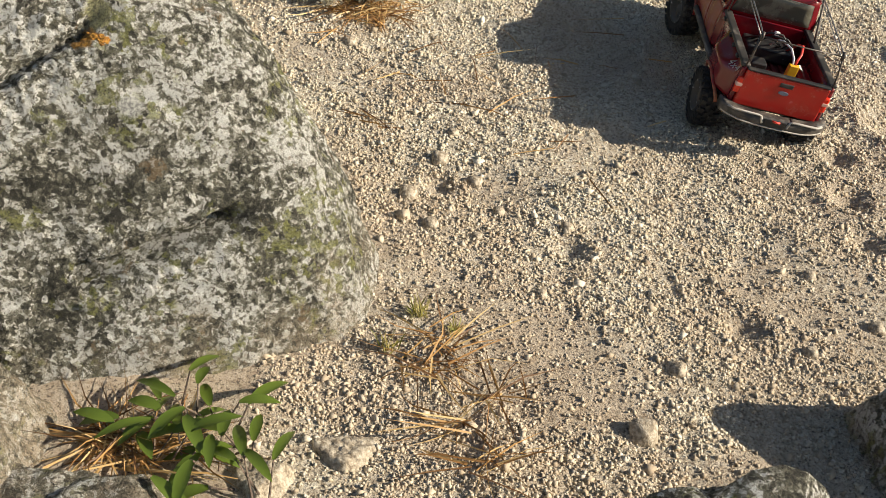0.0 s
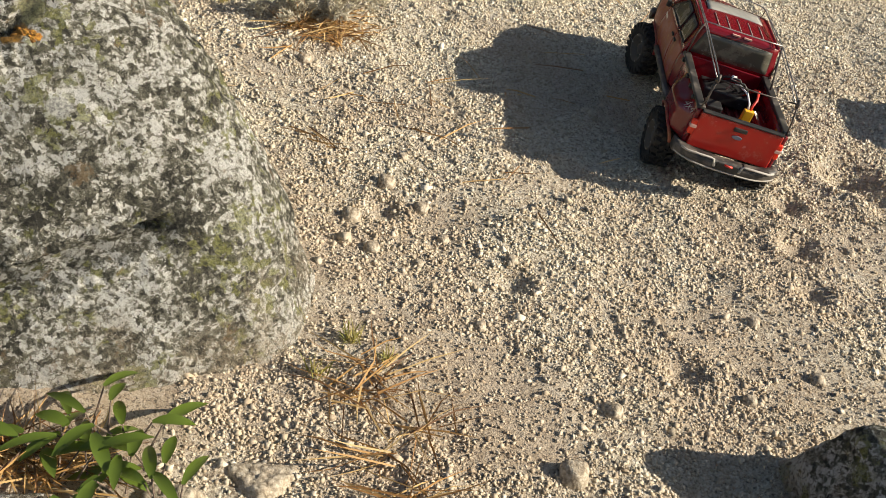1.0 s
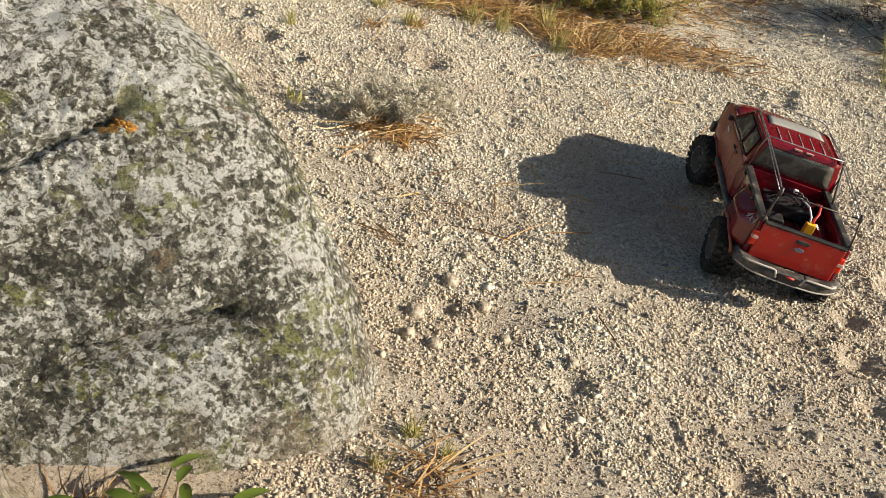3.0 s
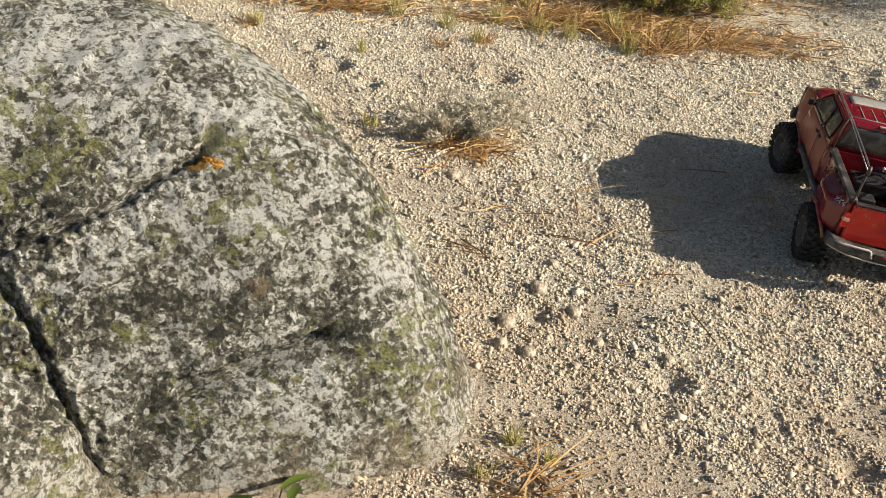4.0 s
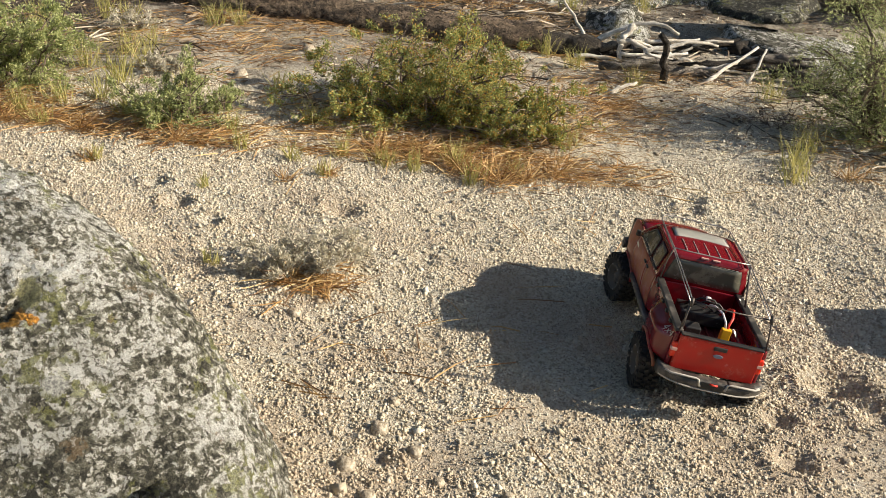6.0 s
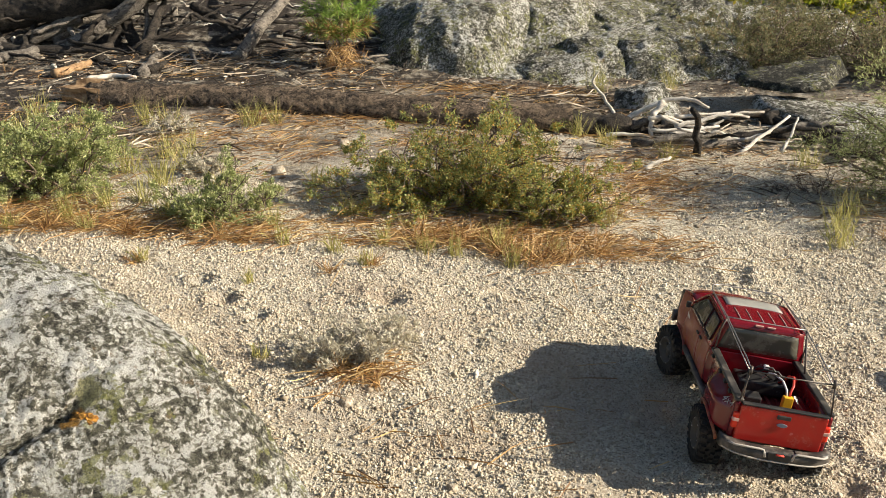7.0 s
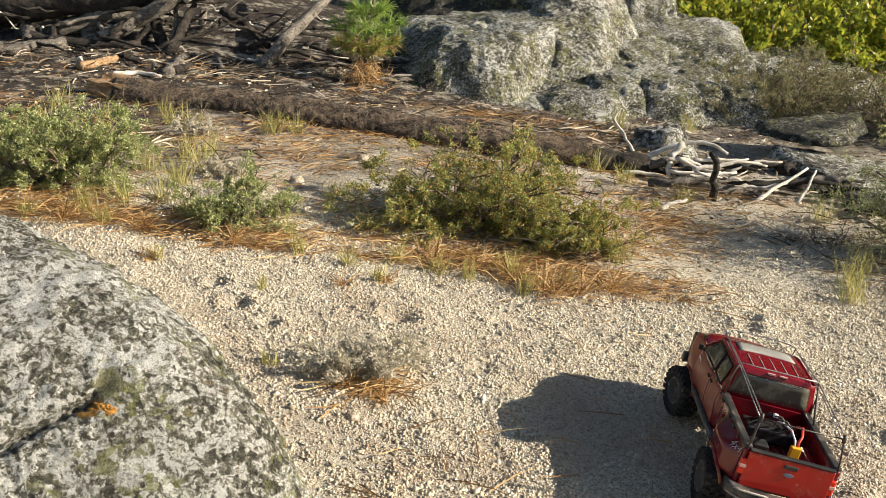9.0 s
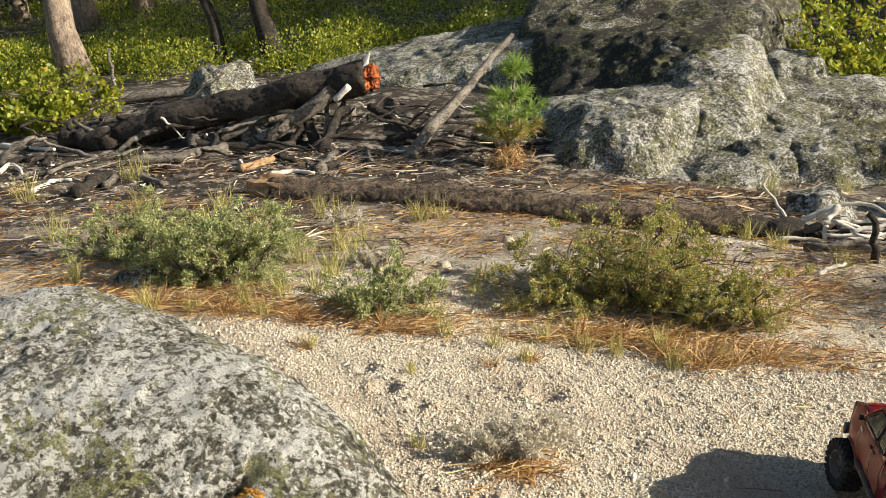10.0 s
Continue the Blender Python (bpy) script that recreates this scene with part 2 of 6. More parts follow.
def part(name, data, material, parent=None, label="", m=None):
    """Links a mesh or bmesh as one object, under a thing or a part."""
    if isinstance(data, bmesh.types.BMesh):
        me = bpy.data.meshes.new(name)
        data.normal_update()
        data.to_mesh(me)
        data.free()
        data = me
    ob = new(name, data)
    if not data.materials:
        data.materials.append(material)
    if parent:
        ob.parent = parent
    if m is not None:
        ob.matrix_basis = m
    if label:
        ob["label"] = label
    return ob


def ground_z(x, y):
    """Height of the ground: falls to the east, rises gently into the distance."""
    z = -0.208 * math.tanh(x / 1.6)
    if y > 3:
        z += 0.05 * (y - 3) ** 2 / y
    if 4.5 < y < 10:
        z += 0.20 * math.exp(-((x + 1.5) / 1.5) ** 2 - ((y - 7.0) / 0.9) ** 2)
    return z


# pits and footprints: x, y, radius, depth
PITS = [(-0.60, 2.51, 0.035, 0.022), (-0.50, 2.42, 0.03, 0.016), (-0.68, 2.62, 0.03, 0.016), (-0.17, 2.55, 0.05, 0.018), (0.876, 2.90, 0.05, 0.02), (0.86, 2.80, 0.035, 0.018), (0.94, 1.87, 0.07, 0.034), (1.0, 1.78, 0.06, 0.03),
        (0.75, 1.59, 0.04, 0.024), (0.76, 1.72, 0.035, 0.02), (0.74, 1.45, 0.035, 0.018), (-0.05, 1.50, 0.03, 0.016), (0.30, 1.72, 0.03, 0.014), (0.18, 1.35, 0.03, 0.014), (0.36, 2.02, 0.03, 0.012), (0.05, 2.3, 0.03, 0.012), (0.6, 2.3, 0.03, 0.014), (0.45, 1.2, 0.035, 0.016)]


def surface_z(x, y):
    """The ground with its unevenness and pits."""
    near = max(0.0, 1 - math.hypot(x - 0.3, y - 2) / 9)
    h = 0.014 * noise.noise(Vector((x * 3.1, y * 3.1, 0))) + 0.010 * noise.noise(Vector((x * 9, y * 9, 3))) * near
    if near > 0.4:
        h += 0.005 * noise.noise(Vector((x * 34, y * 34, 7)))
        for px, py, r, d in PITS:
            q = ((x - px) ** 2 + (y - py) ** 2) / (r * r)
            d *= 1.3 if py > 1.75 else 1.0
            if q < 4:
                h -= d * math.exp(-q * 1.5) - 0.25 * d * math.exp(-(math.sqrt(q) - 1.4) ** 2 * 6)
    return ground_z(x, y) + h


def tube(path, radii, sides=8, rough=0.0, seed=0, closed=True):
    """Vertices and faces of a round bar along a path of points."""
    rng = random.Random(seed)
    pts = [Vector(p) for p in path]
    if not hasattr(radii, "__len__"):
        radii = [radii] * len(pts)
    verts, faces = [], []
    side = None
    for i, p in enumerate(pts):
        d = (pts[min(i + 1, len(pts) - 1)] - pts[max(i - 1, 0)]).normalized()
        if side is None:
            side = d.orthogonal().normalized()
        side = (side - d * side.dot(d)).normalized()
        up = d.cross(side)
        for j in range(sides):
            a = 2 * math.pi * j / sides
            r = radii[i] * (1 + rough * rng.uniform(-1, 1))
            verts.append(p + side * (r * math.cos(a)) + up * (r * math.sin(a)))
    for i in range(len(pts) - 1):
        for j in range(sides):
            a, b = i * sides + j, i * sides + (j + 1) % sides
            faces.append((a, b, b + sides, a + sides))
    if closed:
        faces.append(tuple(range(sides - 1, -1, -1)))
        faces.append(tuple(range((len(pts) - 1) * sides, len(pts) * sides)))
    return verts, faces


def joined(pieces):
    verts, faces = [], []
    for v, f in pieces:
        n = len(verts)
        verts += v
        faces += [tuple(i + n for i in q) for q in f]
    return verts, faces


def bent(a, b, bow=0.1, n=8, seed=0, wob=0.02):
    """A crooked line from a to b."""
    rng = random.Random(seed)
    a, b = Vector(a), Vector(b)
    side = Vector((rng.uniform(-1, 1), rng.uniform(-1, 1), rng.uniform(-0.2, 1))) * bow * (b - a).length
    return [a.lerp(b, i / n) + side * math.sin(math.pi * i / n) + Vector((rng.uniform(-1, 1), rng.uniform(-1, 1), rng.uniform(-1, 1))) * wob * (0 if i in (0, n) else 1) for i in range(n + 1)]


def box(size, at=(0, 0, 0), bevel=0.0, seg=2, m=None):
    bm = bmesh.new()
    bmesh.ops.create_cube(bm, size=1, matrix=Matrix.Translation(at) @ (m or Matrix()) @ Matrix.Diagonal((*size, 1)))
    if bevel:
        bmesh.ops.bevel(bm, geom=bm.edges[:], offset=bevel, segments=seg, affect="EDGES", profile=0.5)
    return bm


def line_gap(p, line):
    """Distance of a point from a broken line."""
    best = 9.0
    for a, b in zip(line, line[1:]):
        a, b = Vector(a), Vector(b)
        t = max(0.0, min(1.0, (p - a).dot(b - a) / (b - a).length_squared))
        best = min(best, (p - a.lerp(b, t)).length)
    return best


def rock_mesh(centre, planes, sub=5, sharp=10, bumps=((2.2, 0.05), (7, 0.02), (30, 0.006)), seed=0, cracks=(), grooves=(), blocks=None):
    """A rock: the rounded meet of planes (normal, distance from the centre), roughened; cracks are (normal, offset, width, depth, wobble)."""
    bm = bmesh.new()
    bmesh.ops.create_icosphere(bm, subdivisions=sub, radius=1)
    ns = np.array([p[0] for p in planes], float)
    ns /= np.linalg.norm(ns, axis=1)[:, None]
    ds = np.array([p[1] for p in planes], float)

    def reach(dirs):
        return (np.maximum(dirs @ ns.T / ds, 1e-6) ** sharp).sum(1) ** (-1 / sharp)
    if grooves:
        # finer faces along the grooves
        for width in (0.07, 0.045):
            dirs = np.array([v.co.normalized()[:] for v in bm.verts])
            at = dirs * reach(dirs)[:, None] + np.array(centre)
            close = np.zeros(len(at), bool)
            for line, w, deep in grooves:
                pts = np.array([Vector(a).lerp(Vector(b), i / 6)[:] for a, b in zip(line, line[1:]) for i in range(7)])
                pd = pts - np.array(centre)
                pd /= np.linalg.norm(pd, axis=1)[:, None]
                pts = pd * reach(pd)[:, None] + np.array(centre)
                close |= np.linalg.norm(at[:, None] - pts[None], axis=2).min(1) < width
            bm.verts.ensure_lookup_table()
            edges = [e for e in bm.edges if close[e.verts[0].index] and close[e.verts[1].index]]
            bmesh.ops.subdivide_edges(bm, edges=edges, cuts=1, use_grid_fill=True)
            bm.verts.index_update()
        bmesh.ops.triangulate(bm, faces=bm.faces[:])
    dirs = np.array([v.co.normalized()[:] for v in bm.verts])
    r = reach(dirs)
    off = Vector((seed * 3.7, seed * 1.3, seed * 5.1))
    c = Vector(centre)

    def on_face(g):
        d = (Vector(g) - c).normalized()
        return c + d * float(reach(np.array([d[:]]))[0])
    grooves = [([on_face(g) for g in line], w, deep) for line, w, deep in grooves]
    for v, d, rr in zip(bm.verts, dirs, r):
        p = Vector(d * rr)
        h = sum(a * noise.noise(p * f + off) for f, a in bumps)
        for n, o, w, deep, wob in cracks:
            s = abs(p.dot(Vector(n).normalized()) - o + wob * noise.noise(p * 5 + off))
            if s < w:
                h -= deep * (1 - s / w) * max(0.0, min(1.0, 0.5 + 2.0 * noise.noise(p * 3.1 + off)))
        if blocks:
            # split into blocks: each stands at its own height, with a joint between
            f, step, joint = blocks
            dist, near = noise.voronoi(p * f + off + noise.noise_vector(p * f * 1.7) * 0.25)
            h += step * noise.noise(near[0] * 7.3)
            gap = dist[1] - dist[0]
            if gap < 0.16:
                h -= joint * (1 - gap / 0.16) ** 2
        for line, w, deep in grooves:
            s = line_gap(c + p, line) + 0.006 * noise.noise(p * 40)
            if s < w:
                h -= deep * (1 - max(0.0, s) / w) ** 1.5
        v.co = c + p + Vector(d) * h
    for f in bm.faces:
        f.smooth = True
    return bm


# ---- ground ----
def spread(lo, a, b, hi, step):
    """Coordinates with even steps from a to b and ever larger ones out to lo and hi."""
    mid = list(np.arange(a, b + step / 2, step))
    left, right, d = [], [], step
    x = a
    while x > lo:
        d *= 1.25
        x -= d
        left.append(x)
    x, d = b, step
    while x < hi:
        d *= 1.25
        x += d
        right.append(x)
    return left[::-1] + mid + right


gx, gy = spread(-420, -3.0, 2.4, 420, 0.018), spread(-300, 0.3, 5.6, 500, 0.018)
verts = [(x, y, surface_z(x, y)) for y in gy for x in gx]
nx = len(gx)
faces = [(j * nx + i, j * nx + i + 1, (j + 1) * nx + i + 1, (j + 1) * nx + i) for j in range(len(gy) - 1) for i in range(nx - 1)]
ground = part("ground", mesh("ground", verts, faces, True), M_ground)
tagged(ground, "pale decomposed granite gravel ground with pits and footprints", "ground", kind="structure")

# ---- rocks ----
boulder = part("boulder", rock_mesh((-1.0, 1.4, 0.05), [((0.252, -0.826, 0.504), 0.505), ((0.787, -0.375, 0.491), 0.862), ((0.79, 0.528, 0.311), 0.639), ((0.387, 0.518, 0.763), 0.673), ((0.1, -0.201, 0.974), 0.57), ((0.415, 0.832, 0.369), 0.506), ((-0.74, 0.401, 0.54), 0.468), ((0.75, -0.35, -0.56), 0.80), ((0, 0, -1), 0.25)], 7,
    bumps=((2.3, 0.018), (7, 0.010), (15, 0.007), (32, 0.007), (75, 0.007), (150, 0.005)), seed=2, grooves=(
        ([(-0.78, 1.09, 0.36), (-0.70, 1.11, 0.39), (-0.621, 1.134, 0.415), (-0.546, 1.186, 0.449), (-0.511, 1.207, 0.458)], 0.013, 0.032),
        ([(-0.512, 1.212, 0.462), (-0.500, 1.225, 0.470)], 0.024, 0.03),
        ([(-0.51, 1.03, 0.188), (-0.454, 1.05, 0.20), (-0.362, 1.093, 0.216), (-0.318, 1.117, 0.224)], 0.024, 0.075),
        ([(-0.79, 1.07, 0.40), (-0.715, 1.028, 0.297), (-0.679, 0.994, 0.224), (-0.610, 0.92, 0.05)], 0.014, 0.026))), M_boulder)
tagged(boulder, "large grey granite boulder crusted with pale and green lichen", "boulder")


orange = part("orange_lichen", rock_mesh((-0.492, 1.206, 0.448), [((1, 0, 0), 0.017), ((-1, 0, 0), 0.019), ((0, 0, 1), 0.005), ((0, 0, -1), 0.005), ((0, 1, 0), 0.010), ((0, -1, 0.2), 0.005)], 5, 3, ((60, 0.009), (160, 0.006), (420, 0.003)), 4), M_orange)
tagged(orange, "bright orange lichen cushion on the grey boulder", "lichen")


def rock(name, at, half, label, material=None, sub=4, seed=0, tilt=0.0, sharp=18, bumps=None, category="rock", group=""):
    """A rounded block of the given half sizes with uneven faces."""
    rng = random.Random(seed)
    hx, hy, hz = half
    j = lambda: rng.uniform(-0.22, 0.22)
    planes = [((1, j(), 0.25 + j()), hx), ((-1, j(), 0.25 + j()), hx), ((j(), 1, 0.25 + j()), hy), ((j(), -1, 0.35 + j()), hy), ((j() + tilt, j(), 1), hz), ((0, 0, -1), hz * 0.8), ((0.7, -0.5, 0.7 + j()), 0.9 * (hx + hy + hz) / 3), ((-0.6, -0.6, 0.7 + j()), 0.9 * (hx + hy + hz) / 3)]
    r = (hx + hy + hz) / 3
    ob = part(name, rock_mesh((0, 0, 0), planes, sub, sharp, bumps or ((1.3 / r, 0.09 * r), (4 / r, 0.07 * r), (12 / r, 0.04 * r), (34 / r, 0.018 * r)), seed, blocks=(0.5 / r, 0.05 * r, 0.06 * r) if sub > 4 else None), material or M_outcrop)
    ob.matrix_basis = Matrix.Translation(at)
    return tagged(ob, label, category, group)


def outcrop_rock(name, c, planes, label, seed, sub=6, sharp=26, bumps=((0.9, 0.05), (2.6, 0.04), (8, 0.03), (22, 0.02), (50, 0.009)), cracks=(), blocks=(1.1, 0.02, 0.02), material=None):
    return tagged(part(name, rock_mesh(c, planes, sub, sharp, bumps, seed, cracks, blocks=blocks), material or M_outcrop), label, "rock outcrop", "rocks of the outcrop")


DOWN = ((0, 0, -1), 0.5)
outcrop_rock("outcrop_rock", (0.36, 7.0, 0.15), [((-0.30, -0.55, 0.78), 0.50), ((0, -0.1, 1), 0.57), ((0.60, -0.70, 0.35), 0.66), ((1, -0.15, 0.25), 0.64), ((-0.9, -0.3, 0.45), 0.80), ((0, 1, 0.2), 0.9), ((0.3, -0.9, 0.1), 0.72), DOWN],
    "domed grey granite outcrop with dark lichen stains, shade in its colour and pale foot", 5, sharp=14, blocks=(0.8, 0.012, 0.03), cracks=(((0.35, -0.1, -0.9), -0.14, 0.03, 0.05, 0.06), ((0.9, 0.3, 0.1), 0.42, 0.025, 0.05, 0.10)), material=M_dome)
outcrop_rock("outcrop_rock", (-1.0, 8.3, 0.1), [((-0.16, -0.12, 1), 0.60), ((-0.1, -0.9, 0.5), 0.95), ((-0.8, -0.1, 0.45), 1.55), ((1, 0, 0.2), 1.4), ((0, 1, 0.2), 1.0), DOWN], "low pale granite slab behind a heap of dead branches", 8, sharp=18)
outcrop_rock("outcrop_rock", (0.5, 8.4, 0.1), [((0, -0.15, 1), 0.92), ((0.9, -0.3, 0.3), 1.06), ((-0.1, -0.8, 0.6), 1.05), ((-1, 0, 0.3), 1.25), ((0, 1, 0.2), 1.2), DOWN], "broad dark grey granite hump at the back of the outcrop", 11, sharp=16, cracks=(((0.1, 0.1, 1), 0.30, 0.05, 0.09, 0.08), ((0.1, 0.1, 1), 0.05, 0.05, 0.09, 0.08)), material=M_hump)
FINE = ((1.3, 0.035), (3.5, 0.030), (9, 0.020), (22, 0.014), (55, 0.008))
outcrop_rock("outcrop_rock", (0.10, 6.20, 0.0), [((-0.22, -0.9, 0.50), 0.56), ((-0.12, -0.12, 1), 0.37), ((0.72, -0.65, 0.3), 0.52), ((-0.8, -0.3, 0.6), 0.46), ((0, 1, 0.1), 0.6), ((0.2, -0.6, 0.75), 0.56), DOWN], "grey granite shelf with a pale foot below the dome", 15, sharp=14, bumps=FINE, cracks=(((1, 0.1, 0.12), 0.10, 0.018, 0.02, 0.05),), blocks=(1.1, 0.010, 0.012))
# paler granite here stands in for the dome's sunlit right flank
outcrop_rock("outcrop_rock", (0.66, 6.55, 0.05), [((0.25, -0.75, 0.60), 0.50), ((0.1, -0.3, 1), 0.50), ((0.95, -0.3, 0.3), 0.40), ((-0.7, -0.4, 0.6), 0.44), ((0, 1, 0.1), 0.6), DOWN], "pale granite buttress below the dome", 16, sharp=11, bumps=FINE, blocks=(1.4, 0.012, 0.02), material=M_outcrop)
# rounded steps that lead down from the dome, parted by cracks
LEDGES = [((0.52, 5.66, -0.06), [((0.1, -0.7, 0.70), 0.15), ((-0.1, -0.1, 1), 0.12), ((1, -0.2, 0.3), 0.40), ((-1, -0.2, 0.3), 0.46), ((0, 1, 0.2), 0.3), DOWN], "low pale granite ledge at the foot of the outcrop"),
          ((0.90, 5.90, -0.05), [((0.1, -0.8, 0.55), 0.20), ((0, -0.1, 1), 0.20), ((1, -0.2, 0.3), 0.20), ((-1, -0.2, 0.3), 0.19), ((0, 1, 0.2), 0.3), DOWN], "rounded grey granite ledge with lichen"),
          ((1.20, 5.98, -0.08), [((0.0, -0.75, 0.60), 0.26), ((0.1, -0.15, 1), 0.22), ((1, -0.2, 0.4), 0.26), ((-1, -0.2, 0.3), 0.22), ((0, 1, 0.2), 0.4), DOWN], "rounded grey granite ledge split by cracks"),
          ((1.52, 6.08, -0.08), [((0.1, -0.7, 0.65), 0.28), ((0.1, -0.1, 1), 0.20), ((1, -0.2, 0.4), 0.32), ((-1, -0.2, 0.4), 0.24), ((0, 1, 0.2), 0.4), DOWN], "rounded grey granite ledge under dry brush"),
          ((1.02, 6.35, 0.02), [((0.1, -0.6, 0.75), 0.22), ((0.1, -0.25, 1), 0.20), ((1, -0.2, 0.3), 0.30), ((-1, -0.2, 0.3), 0.26), ((0, 1, 0.2), 0.3), DOWN], "tilted grey granite block between the ledges"),
          ((1.42, 6.70, 0.0), [((0.0, -0.35, 0.95), 0.22), ((0.2, -0.8, 0.5), 0.40), ((1, -0.2, 0.4), 0.50), ((-1, -0.2, 0.3), 0.34), ((0, 1, 0.2), 0.5), DOWN], "sloping grey granite sheet between the ledges"),
          ((1.37, 7.35, 0.10), [((0.1, -0.85, 0.4), 0.26), ((0.1, -0.15, 1), 0.38), ((1, -0.2, 0.3), 0.24), ((-1, -0.2, 0.2), 0.30), ((0, 1, 0.2), 0.4), DOWN], "blocky grey granite step of the outcrop"),
          ((1.66, 7.10, 0.05), [((0.1, -0.8, 0.5), 0.24), ((0.2, -0.2, 1), 0.24), ((1, -0.2, 0.4), 0.20), ((-1, -0.2, 0.3), 0.20), ((0, 1, 0.2), 0.4), DOWN], "blocky grey granite step of the outcrop"),
          ((2.30, 6.95, -0.08), [((0.1, -0.7, 0.6), 0.36), ((0.1, -0.1, 1), 0.20), ((1, -0.2, 0.4), 0.50), ((-1, -0.2, 0.4), 0.48), ((0, 1, 0.2), 0.4), DOWN], "low grey granite ledge under dry brush")]
for i, (c, planes, lab) in enumerate(LEDGES):
    outcrop_rock("outcrop_rock", c, planes, lab, 40 + i, sub=5, sharp=12, bumps=((2.2, 0.030), (6, 0.024), (15, 0.014), (40, 0.008)), blocks=(2.0, 0.012, 0.03))
rock("flat_slab", (1.80, 5.05, 0.02), (0.27, 0.18, 0.034), "flat dark granite slab leaning over another slab", M_hump, seed=21, sub=5, tilt=-0.08, sharp=40, bumps=((6, 0.012), (20, 0.010), (50, 0.006)))
rock("flat_slab", (1.92, 4.70, -0.15), (0.36, 0.28, 0.05), "flat pale granite slab lying on the ground", M_smallrock, seed=22, sub=5, sharp=30, bumps=((6, 0.012), (20, 0.010), (50, 0.006)))
rock("rock", (1.02, 4.98, -0.05), (0.15, 0.11, 0.09), "small pale rock among bleached branches", M_smallrock, seed=23)
rock("rock", (-1.66, 3.30, 0.16), (0.10, 0.07, 0.06), "small dark grey rock beside a shrub", seed=24)
rock("rock", (-3.0, 7.85, 0.36), (0.30, 0.26, 0.30), "rounded grey boulder behind the heap of branches", seed=25, sub=5)
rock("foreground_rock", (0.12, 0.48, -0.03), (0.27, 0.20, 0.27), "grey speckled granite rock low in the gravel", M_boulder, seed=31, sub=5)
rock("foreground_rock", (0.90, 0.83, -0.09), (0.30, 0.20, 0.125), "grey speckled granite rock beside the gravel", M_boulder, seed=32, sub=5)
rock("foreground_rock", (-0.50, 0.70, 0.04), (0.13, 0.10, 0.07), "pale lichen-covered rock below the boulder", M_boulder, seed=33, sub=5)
# unseen rock, added for the shadow it throws on the gravel
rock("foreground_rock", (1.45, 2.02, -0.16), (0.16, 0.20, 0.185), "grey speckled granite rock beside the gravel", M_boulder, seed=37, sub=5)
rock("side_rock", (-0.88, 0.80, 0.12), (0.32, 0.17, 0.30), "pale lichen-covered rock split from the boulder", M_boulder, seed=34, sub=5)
rock("embedded_rock", (-0.17, 0.87, 0.0), (0.05, 0.035, 0.028), "pale rock half sunk in gravel", M_stone, seed=35, sub=5)
rock("embedded_rock", (-0.27, 0.81, 0.02), (0.042, 0.036, 0.030), "pale rock half sunk in gravel", M_stone, seed=36, sub=5)
STONES = [(0.248, 0.948, 0.026), (0.77, 2.02, 0.014), (-0.045, 1.57, 0.02), (-0.10, 1.46, 0.02), (0.02, 1.36, 0.012), (0.66, 2.60, 0.02), (-0.612, 3.69, 0.035), (0.18, 1.40, 0.012), (0.55, 1.15, 0.014), (0.90, 1.42, 0.018), (-0.02, 1.66, 0.013), (0.42, 1.30, 0.011), (0.68, 1.22, 0.016), (0.12, 1.22, 0.013), (-0.4, 4.1, 0.03), (-0.24, 1.96, 0.018), (0.02, 1.52, 0.016), (0.06, 1.44, 0.013), (-0.06, 1.38, 0.016), (0.60, 1.34, 0.015), (0.86, 1.60, 0.014), (0.32, 1.08, 0.018)]
for i, (x, y, r) in enumerate(STONES):
    rock("stone", (x, y, surface_z(x, y) + r * 0.2), (r * 0.8, r * 0.68, r * 0.55), "small pale stone lying on gravel", M_stone, 3, 50 + i, category="stone", group="loose stones", sharp=8)

# ---- wood ----
def log_path(a, b, n, sag=0.02, seed=0):
    return [Vector(a).lerp(Vector(b), i / n) + noise.noise_vector(Vector((7 * i / n, seed * 3.1, 0))) * sag * 2 for i in range(n + 1)]


def make_log(name, a, b, r0, r1, material, label, cut0=None, cut1=None, sag=0.012, seed=0, n=28, sides=16, rough=0.07, category="log"):
    """A log with ragged bark; cut0 and cut1 are the materials of bare ends."""
    path = log_path(a, b, n, sag, seed)
    radii = [r0 + (r1 - r0) * i / n for i in range(n + 1)]
    ob = part(name, mesh(name, *tube(path, radii, sides, rough, seed), True), material)
    for cut, p, q, r in ((cut0, path[0], path[1], r0), (cut1, path[-1], path[-2], r1)):
        if cut:
            d = (p - q).normalized()
            part("broken_end", mesh("broken_end", *tube([p - d * 0.02, p + d * 0.004, p + d * r * 0.25, p + d * r * 0.5], [r * 0.97, r * 0.95, r * 0.7, r * 0.2], 14, 0.22, seed + 1)), cut, ob, "bare broken wood")
    return tagged(ob, label, category)


make_log("fallen_log", (-1.60, 4.74, 0.215), (0.60, 4.52, 0.02), 0.080, 0.066, M_log, "long fallen pine log with dark bark on the ground", seed=1, n=120, sides=26, rough=0.07, sag=0.012)
make_log("fallen_log", (0.50, 4.55, 0.0), (0.86, 4.52, -0.035), 0.06, 0.05, M_bark, "short dark broken log end beside bleached branches", seed=2, n=10)
make_log("leaning_log", (-3.40, 6.12, 0.335), (-1.36, 5.96, 0.640), 0.085, 0.105, M_bark, "thick dark fallen trunk with a red rotten broken end", seed=3, n=80, sides=24, rough=0.07, sag=0.02)
